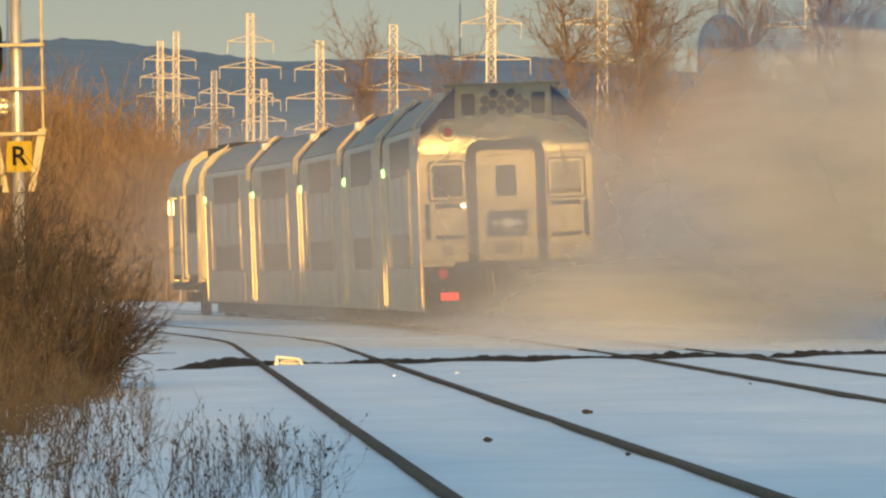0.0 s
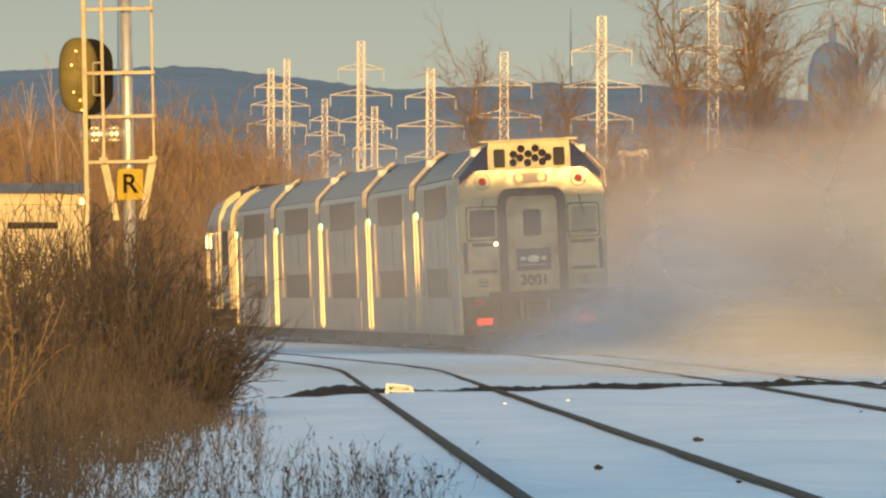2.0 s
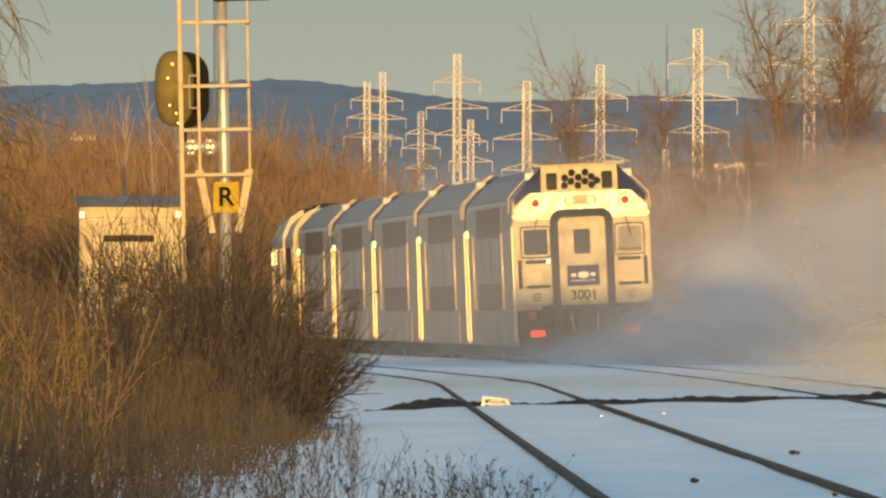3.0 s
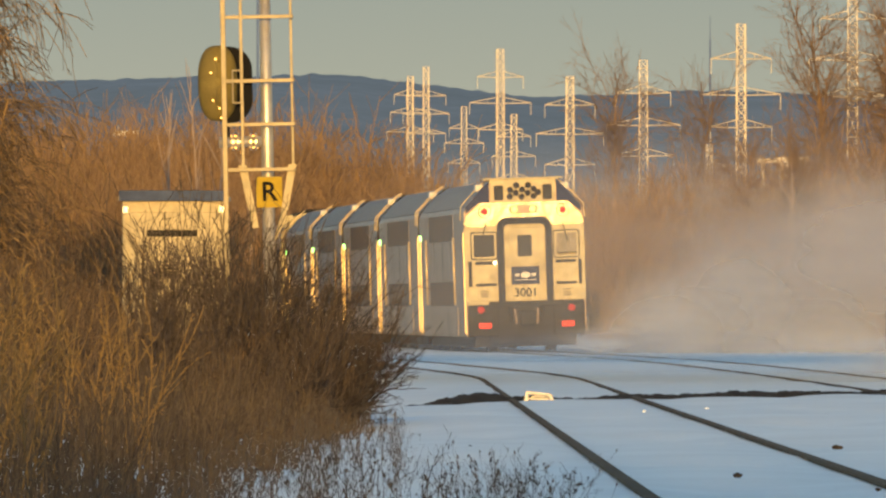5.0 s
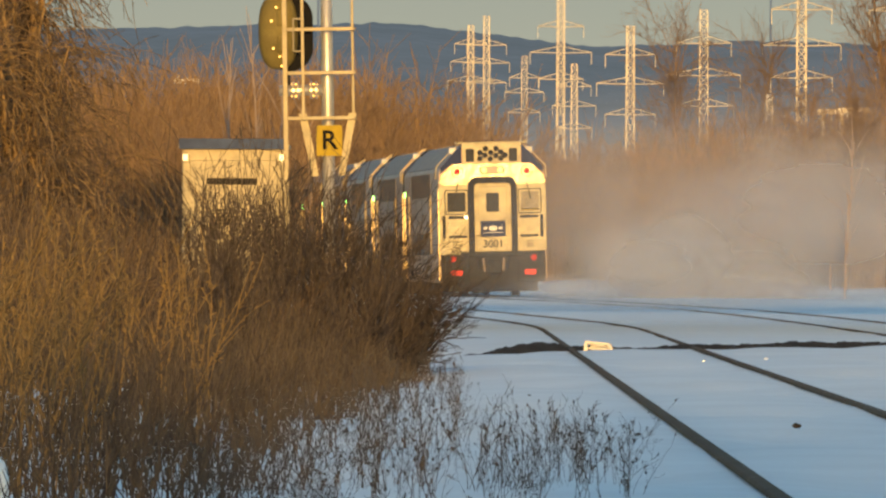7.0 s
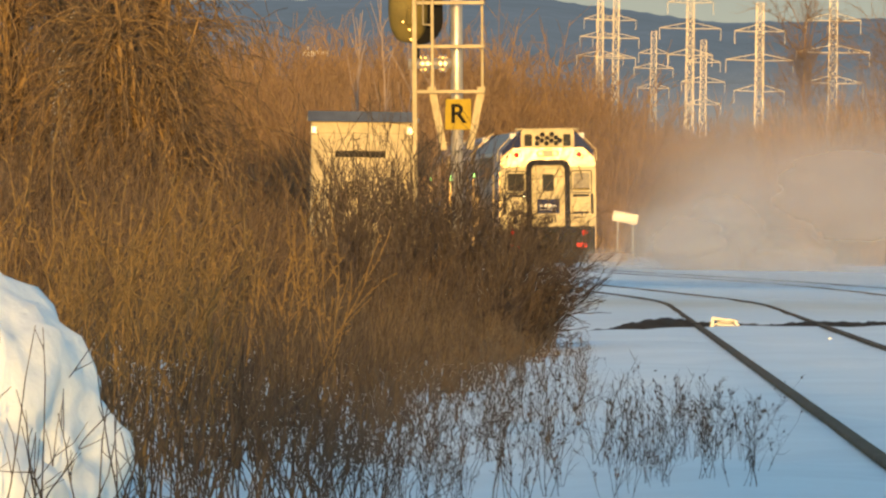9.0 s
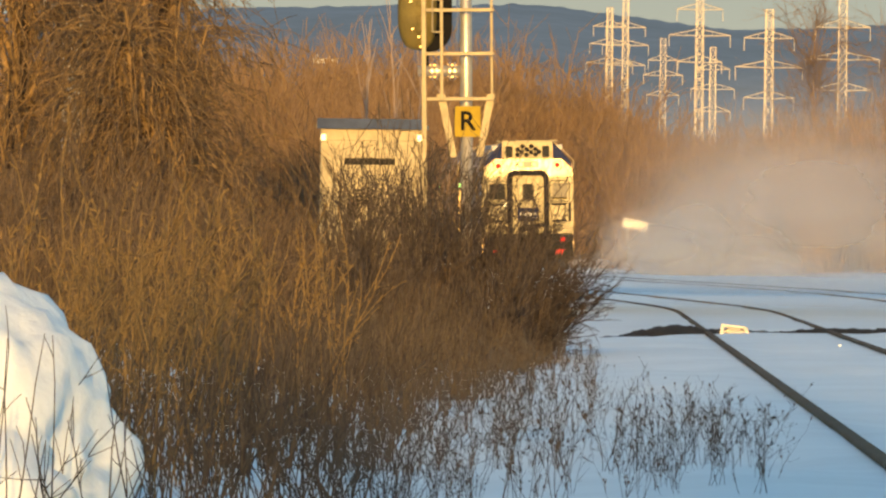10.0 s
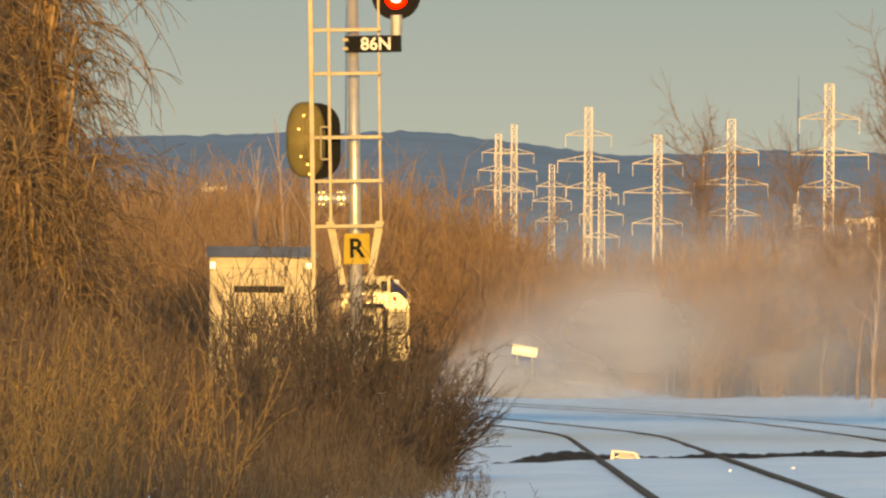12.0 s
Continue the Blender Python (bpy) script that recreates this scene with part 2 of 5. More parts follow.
def build_ground():
    ys = np.concatenate([np.linspace(-80, 60, 20), np.arange(62, 180, 0.5), np.arange(180, 194, 0.25), np.arange(194, 460, 1.0), np.array([480, 520, 600, 700, 850, 1100, 1500, 2000, 2800, 3600, 4800])])
    xs = np.concatenate([np.array([-900, -300, -100, -50, -30, -20]), np.arange(-14, 18, 0.25), np.array([20, 30, 50, 100, 300, 900])])
    X, Y = np.meshgrid(xs, ys)
    Z = ground_z(X, Y)
    Z += 0.012 * np.array([[noise.noise((x * 0.7, y * 0.12, 3)) for x in xs] for y in ys])
    nx, ny = len(xs), len(ys)
    idx = np.arange(nx * ny).reshape(ny, nx)
    F = np.stack([idx[:-1, :-1], idx[:-1, 1:], idx[1:, 1:], idx[1:, :-1]], -1).reshape(-1, 4)
    ob = raw_mesh("ground", np.stack([X, Y, Z], -1).reshape(-1, 3), F, M_SNOW, smooth=True)
    tagged(ob, "wind-packed blue-white snow over a railway bed", "snow", kind="structure")


build_ground()


RAIL_OUT = [(-0.066, -0.17), (-0.066, -0.155), (-0.012, -0.13), (-0.012, -0.045), (-0.036, -0.03), (-0.036, -0.004), (-0.028, 0.0), (0.028, 0.0), (0.036, -0.004), (0.036, -0.03), (0.012, -0.045), (0.012, -0.13), (0.066, -0.155), (0.066, -0.17)]


def rail(name, fn, off):
    ys = np.arange(40, 760, 3.0)
    cx = fn(ys)
    slope = np.gradient(cx, ys)
    rx = cx + off * np.sqrt(1 + slope ** 2)
    k = len(RAIL_OUT)
    V = np.array([[x + a, y, b] for x, y in zip(rx, ys) for a, b in RAIL_OUT])
    F = [[i * k + j, i * k + (j + 1) % k, (i + 1) * k + (j + 1) % k, (i + 1) * k + j] for i in range(len(ys) - 1) for j in range(k)]
    ob = raw_mesh(name, V, F, M_RAIL)
    tagged(ob, "rust-brown steel running rail in the snow", "rail", group="running rails", kind="structure")


for fn in (track_one, track_two):
    for off in (-0.7535, 0.7535):
        rail("rail", fn, off)


def bare_strip():
    """Dark ballast left bare where the snow breaks across the tracks: a low ragged face with clods."""
    rng = np.random.default_rng(4)
    xs = np.arange(-2.2, 11.0, 0.035)
    thick = np.clip(np.minimum((xs + 2.2) / 1.2, (11.0 - xs) / 2.0), 0, 1) * np.array([0.45 + 0.75 * noise.noise((x * 0.9, 0, 0)) + 0.35 * noise.noise((x * 6, 3, 0)) for x in xs])
    thick = np.clip(thick, 0.02, 1.1)
    rows = 6
    V, F = [], []
    for i, x in enumerate(xs):
        for j in range(rows):
            u = j / (rows - 1)
            y = step_line(x) - 2.2 + 3.6 * u * thick[i]
            z = ground_z(x, y) + 0.012 + 0.085 * math.sin(math.pi * u) * thick[i] + rng.normal(0, 0.006) * (0 < j < rows - 1) - 0.02 * (j in (0, rows - 1))
            V.append((x, y, z))
    for i in range(len(xs) - 1):
        for j in range(rows - 1):
            a = i * rows + j
            F.append((a, a + rows, a + rows + 1, a + 1))
    ob = raw_mesh("bare_soil", V, F, M_SOIL)
    tagged(ob, "ragged strip of bare dark ballast across the tracks", "soil", kind="stuff")


bare_strip()


def clods():
    rng = random.Random(8)
    spots = [(3.02, 117.5, 0.07), (2.2, 163, 0.035), (2.5, 170, 0.03), (3.0, 172, 0.06), (1.9, 98, 0.05), (0.9, 96, 0.035), (7.06, 143, 0.10), (4.4, 120, 0.03), (1.5, 150, 0.02), (5.4, 150, 0.03), (2.6, 92, 0.03), (4.0, 160, 0.03), (0.3, 120, 0.02)]
    for x, y, r in spots:
        bm = bmesh.new()
        r *= 0.55
        bmesh.ops.create_icosphere(bm, subdivisions=2, radius=r)
        for v in bm.verts:
            v.co *= 1 + 0.5 * noise.noise(v.co * (1.5 / r) + Vector((x, y, 0)))
            v.co.z *= 0.6
        ob = mesh_ob("clod", bm, M_SOIL if rng.random() < 0.7 else M_SNOW)
        ob.location = (x, y, float(ground_z(x, y)) + r * 0.25)
        tagged(ob, "small clod of frozen dirt lying on the snow", "clod", group="clods on the snow")


clods()


# ================= bridge, hill, pylons =================
def bridge():
    b = empty("bridge", pose(-1.0, 243.5, 0, 0, 0, -33))
    tagged(b, "dark steel girder road bridge on concrete piers over the railway", "bridge")
    y0, y1 = -1.0, 9.0
    for y in (y0, 2.3, 5.6, y1 - 0.05):
        part("girder", prism([(-60, 7.06), (60, 7.06), (60, 7.12), (60, 8.9), (-60, 8.9)], y, y + 0.05), M_GIRD, b)
        part("flange", box(-60, 60, y - 0.2, y + 0.25, 7.0, 7.06), M_GIRD, b)
    part("deck", box(-60, 60, y0 - 0.8, y1 + 0.8, 8.9, 9.25), M_CONC, b, "grey concrete deck slab")
    for y in (y0 - 0.8, y1 + 0.5):
        part("parapet", box(-60, 60, y, y + 0.3, 9.25, 10.4), M_CONC, b)
    for x in (-10.9, 24.0):
        part("pier", rod((x, y0 + 4, -0.6), (x, y0 + 4, 7.0), 0.55, seg=24), M_CONC, b, "weathered concrete pier")


bridge()


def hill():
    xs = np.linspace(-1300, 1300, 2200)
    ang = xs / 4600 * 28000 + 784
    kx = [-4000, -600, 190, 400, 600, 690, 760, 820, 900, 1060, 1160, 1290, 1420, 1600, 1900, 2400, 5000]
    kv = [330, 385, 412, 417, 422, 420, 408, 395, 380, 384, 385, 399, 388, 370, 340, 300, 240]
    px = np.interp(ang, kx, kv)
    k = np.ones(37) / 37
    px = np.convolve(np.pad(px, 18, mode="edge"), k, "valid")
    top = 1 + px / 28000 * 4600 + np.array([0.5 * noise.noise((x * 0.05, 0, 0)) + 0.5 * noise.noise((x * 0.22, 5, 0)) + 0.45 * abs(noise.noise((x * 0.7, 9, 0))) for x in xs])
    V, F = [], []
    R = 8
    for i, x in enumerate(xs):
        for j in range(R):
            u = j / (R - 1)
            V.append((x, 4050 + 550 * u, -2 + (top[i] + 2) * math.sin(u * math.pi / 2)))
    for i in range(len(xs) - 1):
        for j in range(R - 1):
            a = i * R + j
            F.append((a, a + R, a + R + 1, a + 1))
    ob = raw_mesh("backdrop_hill", V, F, M_HILL_HAZE, smooth=True)
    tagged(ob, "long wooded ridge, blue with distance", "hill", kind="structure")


hill()


def far_sky():
    xs = np.linspace(-1500, 1500, 13)
    V = [(x, 4900 - 0.00008 * x * x, z) for z in (-5, 60, 150, 320) for x in xs]
    F = [(j * 13 + i, j * 13 + i + 1, (j + 1) * 13 + i + 1, (j + 1) * 13 + i) for j in range(3) for i in range(12)]
    ob = raw_mesh("backdrop_sky", V, F, M_SKY)
    tagged(ob, "pale grey-blue evening sky low over the horizon", "sky", kind="structure")


far_sky()


def pylon(x, y, top, arms, lean=0):
    """A lattice tower: top height, arms as (height, half width)."""
    p = empty("transmission_pylon", pose(x, y, 0, 0, 0, lean))
    tagged(p, "tall steel lattice power pylon with cross arms lit gold", "pylon", group="pylons on the horizon")
    base = 1.7

    def half(z):
        return 0.66 + (base - 0.66) * max(0, 1 - z / (top * 0.45)) if z < top * 0.45 else 0.66 - 0.1 * (z - top * 0.45) / (top * 0.55)
    zs = list(np.linspace(0, top * 0.62, 9)) + list(np.linspace(top * 0.62, top, 13))[1:]
    lace = bmesh.new()
    for sx in (-1, 1):
        for sy in (-1, 1):
            leg = bmesh.new()
            for a, b in zip(zs, zs[1:]):
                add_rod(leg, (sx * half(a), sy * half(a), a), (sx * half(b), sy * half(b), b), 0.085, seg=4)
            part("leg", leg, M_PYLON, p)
    for a, b in zip(zs, zs[1:]):
        ha, hb = half(a), half(b)
        for sy in (-1, 1):
            add_rod(lace, (-ha, sy * ha, a), (hb, sy * hb, b), 0.05, seg=3)
            add_rod(lace, (ha, sy * ha, a), (-hb, sy * hb, b), 0.05, seg=3)
            add_rod(lace, (-hb, sy * hb, b), (hb, sy * hb, b), 0.07, seg=3)
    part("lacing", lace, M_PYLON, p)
    for z, w in arms:
        bm = bmesh.new()
        h = half(z)
        for s in (-1, 1):
            for sy in (-1, 1):
                add_rod(bm, (s * h, sy * h, z), (s * w, 0, z + 0.1), 0.095, seg=4)
            add_rod(bm, (s * h, 0, z + 1.1), (s * w, 0, z + 0.1), 0.08, seg=4)
            for u in (0.35, 0.7):
                add_rod(bm, (s * (h + u * (w - h)), 0, z), (s * (h + u * (w - h)), 0, z + 1.1 * (1 - u)), 0.05, seg=3)
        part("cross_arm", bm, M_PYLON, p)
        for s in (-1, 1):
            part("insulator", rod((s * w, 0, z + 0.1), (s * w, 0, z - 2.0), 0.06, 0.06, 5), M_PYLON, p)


# direction across (in thousandths), distance, height of top, arms
for q, d, top, arms in (
    (4.39, 2800, 47.6, ((42.6, 4.1), (38.0, 5.5), (33.3, 4.0))),
    (8.79, 2567, 39.3, ((34.6, 4.1), (29.9, 5.5), (24.9, 4.1))),
    (13.43, 2370, 38.8, ((33.8, 4.1), (29.0, 5.5), (24.4, 4.5))),
    (19.61, 2200, 41.1, ((36.2, 4.2), (31.2, 5.5), (26.7, 4.3))),
    (26.65, 2040, 43.5, ((38.8, 4.2), (33.5, 5.6), (28.8, 4.4))),
    (39.8, 1900, 41.5, ((36.5, 4.4), (31.0, 5.6), (26.5, 4.4))),
    (-1.30, 3300, 50.2, ((46.3, 3.4), (42.6, 4.2), (38.6, 4.9))),
    (-0.30, 3350, 53.0, ((46.8, 4.2), (43.0, 4.9), (38.8, 4.2))),
    (2.10, 3400, 45.2, ((40.5, 3.2), (37.3, 4.2), (33.0, 3.4))),
    (5.25, 3200, 41.0, ((36.5, 3.4), (32.5, 4.4), (28.0, 3.6))),
    (17.6, 3300, 36.0, ((31.5, 3.4), (27.5, 4.2))),
    (23.3, 3300, 33.0, ((29.5, 3.4), (25.5, 4.2))),
):
    pylon(q * d / 1000, d, top, arms, random.uniform(-14, 14))


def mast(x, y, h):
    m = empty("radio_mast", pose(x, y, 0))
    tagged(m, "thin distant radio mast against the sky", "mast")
    # masts take the hill's glowing haze colour too
    part("pole", rod((0, 0, 0), (0, 0, h), 0.5, 0.3, 6), M_HILL_HAZE, m)
    part("aerial", rod((0, 0, h), (0, 0, h + 6), 0.14, 0.08, 5), M_HILL_HAZE, m)


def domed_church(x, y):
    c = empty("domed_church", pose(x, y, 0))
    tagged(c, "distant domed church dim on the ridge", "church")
    # hill material lends the church the same painted haze
    part("drum", rod((0, 0, -1), (0, 0, 60), 6.4, 6.2, 24), M_HILL_HAZE, c)
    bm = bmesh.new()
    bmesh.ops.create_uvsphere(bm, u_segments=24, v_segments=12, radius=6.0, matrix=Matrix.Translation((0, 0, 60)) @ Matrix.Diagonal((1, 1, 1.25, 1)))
    part("dome", bm, M_HILL_HAZE, c, smooth=True)
    part("lantern", rod((0, 0, 67), (0, 0, 71), 1.0, 0.8, 12), M_HILL_HAZE, c)
    part("spire", rod((0, 0, 71), (0, 0, 74.5), 0.6, 0.1, 8), M_HILL_HAZE, c)


def gantry(x, y, h, w):
    g = empty("substation_gantry", pose(x, y, 0))
    tagged(g, "pale steel substation gantry among the far trees", "gantry", "substation gantries")
    for dx in (-w / 2, w / 2):
        part("post", box(dx - 0.16, dx + 0.16, -0.16, 0.16, -0.3, h, 0.03), M_PYLON, g)
    part("beam", box(-w / 2 - 0.4, w / 2 + 0.4, -0.14, 0.14, h - 0.35, h, 0.03), M_PYLON, g)
    for dx in (-w / 4, w / 4):
        part("insulator", rod((dx, 0, h - 0.35), (dx, 0, h - 1.5), 0.07, seg=6), M_PYLON, g)


for gx, gy, gh, gw in ((24.6, 1120, 11.9, 2.2), (26.3, 1150, 12.3, 1.6), (29.5, 1130, 10.8, 3.0), (41.0, 1100, 10.6, 6.0), (47.5, 1120, 11.2, 5.0)):
    gantry(gx, gy, gh, gw)


def hillside_hall(x, y, z):
    h = empty("distant_building", pose(x, y, z))
    tagged(h, "low pale flat-roofed building far off on the wooded ridge", "building")
    part("wall", box(-3.4, 3.4, 0, 6, -3.0, 1.1, 0.05), M_WHITE, h)
    part("roof", box(-3.6, 3.6, -0.2, 6.2, 1.1, 1.35), M_CONC, h)
    for dx in (-2.2, -0.4, 1.1, 2.4):
        part("roof_vent", box(dx - 0.14, dx + 0.14, 1, 1.3, 1.35, 2.3), M_WHITE, h)


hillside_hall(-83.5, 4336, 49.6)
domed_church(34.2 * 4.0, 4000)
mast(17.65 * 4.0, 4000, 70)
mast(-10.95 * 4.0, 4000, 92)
# ================= the train =================
CAR = 25.9
SIDE = 1.52


def body_outline(w=SIDE, low=0.42):
    return [(-w, low), (w, low), (w, 3.60), (w - 0.07, 3.72), (1.02, 4.18), (0.72, 4.34), (-0.72, 4.34), (-1.02, 4.18), (-w + 0.07, 3.72), (-w, 3.60)]


def rounded_rect(x0, x1, z0, z1, r, n=4):
    pts = []
    for cx, cz, a0 in ((x1 - r, z1 - r, 0), (x0 + r, z1 - r, 90), (x0 + r, z0 + r, 180), (x1 - r, z0 + r, 270)):
        for i in range(n + 1):
            a = radians(a0 + 90 * i / n)
            pts.append((cx + r * math.cos(a), cz + r * math.sin(a)))
    return pts


def frame_bm(x0, x1, z0, z1, t, y0, y1, r=0.06):
    """A picture-frame ring in x, z drawn along y."""
    a, b = rounded_rect(x0, x1, z0, z1, r + t * 0.6), rounded_rect(x0 + t, x1 - t, z0 + t, z1 - t, max(r - t * 0.4, 0.02))
    bm = bmesh.new()
    n = len(a)
    L = [[bm.verts.new((x, y, z)) for x, z in o] for o, y in ((a, y0), (b, y0), (b, y1), (a, y1))]
    for i in range(n):
        j = (i + 1) % n
        for k in range(4):
            bm.faces.new((L[k][i], L[k][j], L[(k + 1) % 4][j], L[(k + 1) % 4][i]))
    bmesh.ops.recalc_face_normals(bm, faces=bm.faces)
    return bm


def side_fittings(car, s):
    """Windows, stripes, grab bars, marker light and roof rails on one flank (s = -1 or 1)."""
    w = SIDE
    part("stripe", box(s * w, s * (w + 0.006), 0.5, CAR - 0.9, 2.02, 2.10), M_SIDE, car)
    part("lower_panel", box(s * w, s * (w + 0.012), 4.6, CAR - 5.2, 0.45, 1.17), M_SIDE, car)
    for z0, z1 in ((1.22, 1.84), (2.90, 3.58)):
        y0, y1 = 6.1, CAR - 6.3
        part("window_band", box(s * (w - 0.02), s * (w + 0.007), y0, y1, z0, z1), M_WIN, car, "dark window band")
        n = 10
        for i in range(n + 1):
            y = y0 + (y1 - y0) * i / n
            part("mullion", box(s * w, s * (w + 0.012), y - 0.02, y + 0.02, z0, z1), M_ROOF, car)
    for y in (7.6, 12.4, 17.2):
        part("panel_seam", box(s * w, s * (w + 0.005), y - 0.015, y + 0.015, 2.12, 2.88), M_DARK, car)
    for y in (4.9, CAR - 5.5):
        part("grab_bar", rod((s * (w + 0.06), y, 1.25), (s * (w + 0.06), y, 2.98), 0.028, seg=12), M_BAR, car, "bright steel grab bar", smooth=True)
    for y in (0.5, CAR - 1.2):
        part("corner_post", box(s * (w - 0.02), s * (w + 0.03), y - 0.04, y + 0.04, 0.5, 3.1, 0.01), M_BAR, car, "polished corner post")
    part("door", box(s * w, s * (w + 0.014), 0.55, 1.6, 1.25, 3.0, 0.004), M_SIDE, car, "grey sliding side door")
    part("marker_light", box(s * w, s * (w + 0.06), CAR - 1.75, CAR - 1.55, 2.96, 3.12, 0.01), M_GREEN, car, "lit green door light")
    for y in (0.55, CAR - 1.0):
        bm = bmesh.new()
        for a, b in (((w + 0.02, 3.36), (w - 0.0, 3.72)), ((w - 0.0, 3.72), (1.04, 4.22)), ((1.04, 4.22), (0.80, 4.40))):
            add_rod(bm, (s * (a[0] + 0.05), y, a[1] + 0.04), (s * (b[0] + 0.05), y, b[1] + 0.04), 0.016, seg=8)
        part("roof_rail", bm, M_BAR, car, "bent steel roof grab rail")
    part("roof_lamp", box(s * 0.98, s * 1.2, 0.3, 0.75, 4.12, 4.3, 0.04), M_WHITE, car)


def bogie(car, y):
    b = part("bogie", box(-1.2, 1.2, y - 1.7, y + 1.7, 0.36, 0.62, 0.05), M_DARK, car)
    for dy in (-1.3, 1.3):
        for x in (-0.75, 0.75):
            part("wheel", rod((x - 0.065, y + dy, 0.42), (x + 0.065, y + dy, 0.42), 0.42, seg=20), M_DARK, b)


def coach(tail):
    car = empty("rail_coach")
    tagged(car, "double-deck commuter coach in grey and blue, dusted with snow" if not tail else
           "double-deck cab coach with cream end lit by the low sun", "train car", group="cars of the train")
    part("body", prism(body_outline(), 0.06, CAR - 0.66, 0.02), M_SIDE, car)
    part("roof", prism([(-1.0, 4.19), (1.0, 4.19), (0.72, 4.39), (-0.72, 4.39)], 0.1, CAR - 0.7, 0.015), M_ROOF, car)
    for y in np.arange(2.4, CAR - 2, 3.1):
        part("roof_seam", box(-0.74, 0.74, y - 0.04, y + 0.04, 4.38, 4.405), M_ROOF, car)
    for s in (-1, 1):
        side_fittings(car, s)
        part("shoulder", prism([(s * 1.455, 3.715), (s * 1.02, 4.175), (s * 1.035, 4.20), (s * 1.475, 3.73)], 0.14, CAR - 0.75), M_ROOF, car)
    bogie(car, 3.0)
    bogie(car, CAR - 3.4)
    # dark box also stands in for the shade under the coach
    part("underfloor", box(-1.3, 1.3, 0.6, CAR - 1.2, 0.14, 0.50, 0.04), M_DARK, car, "dark underfloor box, for equipment and the shade below")
    part("gangway", box(-0.75, 0.75, CAR - 0.68, CAR + 0.02, 0.9, 3.3, 0.05), M_RUBBER, car)
    return car


def cab_end(car):
    """The end of the cab coach, which faces back along the line."""
    def fl(outline, y0, y1, bev=0.0):
        return prism(outline, y0, y1, bev)
    end = part("end_wall", fl([(-1.535, 1.30), (1.535, 1.30), (1.535, 3.22), (-1.535, 3.22)], -0.10, 0.10, 0.03), M_CREAM, car, "cream painted end wall")
    part("brow", fl([(-1.535, 3.224), (1.535, 3.224), (1.535, 3.40), (1.14, 3.82), (-1.14, 3.82), (-1.535, 3.40)], -0.105, 0.10, 0.05), M_BROW, car, "glossy cream brow glinting in the sun")
    part("roof_box", fl([(-0.82, 3.80), (0.82, 3.80), (0.85, 4.42), (-0.85, 4.42)], -0.06, 0.9, 0.02), M_CREAM, car, "cream roof box")
    part("roof_lip", box(-1.02, 1.02, -0.10, 0.7, 4.40, 4.45, 0.015), M_CREAM, car)
    for s in (-1, 1):
        part("roof_cheek", fl([(s * 0.86, 3.83), (s * 1.14, 3.83), (s * 1.47, 3.56), (s * 1.47, 3.72), (s * 1.03, 4.22), (s * 0.86, 4.36)], -0.02, 0.3), M_BLUE, car, "dark blue roof cheek")
        # marker lamps high on the shoulders
        m = part("marker_lamp", rod((s * 1.0, -0.10, 3.60), (s * 1.0, -0.17, 3.60), 0.17, 0.15, 20), M_BROW, car)
        part("lens", rod((s * 1.0, -0.17, 3.60), (s * 1.0, -0.20, 3.60), 0.085, 0.07, 14), M_LENS, m, "red glass lens")
        # cab windows
        x0, x1 = (-1.35, -0.72) if s < 0 else (0.76, 1.38)
        wdw = part("window", frame_bm(x0, x1, 2.40, 3.06, 0.05, -0.13, -0.09, 0.05), M_CREAM, car)
        part("pane", fl(rounded_rect(x0 + 0.045, x1 - 0.045, 2.445, 3.015, 0.04), -0.112, -0.095), M_WIN if s < 0 else M_PALE_PANE, wdw, "dark glass pane" if s < 0 else "pale cream pane")
        part("gasket", frame_bm(x0 - 0.03, x1 + 0.03, 2.37, 3.09, 0.035, -0.108, -0.095, 0.05), M_RUBBER, wdw)
        part("wiper", rod((s * 0.98, -0.15, 3.28), (s * 1.10, -0.15, 2.80), 0.014, seg=5), M_RUBBER, car)
        if s > 0:
            part("destination_strip", box(x0 + 0.03, x1 - 0.03, -0.125, -0.115, 2.43, 2.52), M_BLACK, wdw, "dark strip with faint lettering")
            for i in range(7):
                part("letter_bar", box(x0 + 0.07 + 0.07 * i, x0 + 0.11 + 0.07 * i, -0.128, -0.125, 2.455, 2.50), M_YELLOW, wdw)
        # recessed step panel with dark grab slots
        p0, p1 = (-1.30, -0.72) if s < 0 else (0.76, 1.33)
        part("step_panel", fl(rounded_rect(p0, p1, 1.76, 2.26, 0.03), -0.125, -0.09), M_CREAM, car)
        part("step_slot", box(p0 + 0.03, p1 - 0.03, -0.14, -0.10, 2.25, 2.33, 0.01), M_RUBBER, car)
        part("step_slot", box(p0 + 0.03, p1 - 0.03, -0.14, -0.10, 1.70, 1.77, 0.01), M_RUBBER, car)
        part("side_slot", box(s * 1.36, s * 1.45, -0.14, -0.10, 1.70, 2.34, 0.01), M_RUBBER, car)
        v = part("vent", rod((s * 1.06, -0.09, 1.50), (s * 1.06, -0.135, 1.50), 0.17, 0.16, 20), M_CREAM, car)
        for i in range(3):
            part("slot", box(s * 1.06 - 0.1, s * 1.06 + 0.1, -0.145, -0.13, 1.42 + 0.07 * i, 1.445 + 0.07 * i), M_RUBBER, v)
        # number boards beside the horns
        nb = part("number_board", frame_bm(s * 0.62 - 0.12, s * 0.62 + 0.12, 3.88, 4.26, 0.03, -0.09, -0.05, 0.02), M_RUBBER, car)
        part("glass", box(s * 0.62 - 0.09, s * 0.62 + 0.09, -0.075, -0.06, 3.91, 4.23), M_WIN, nb)
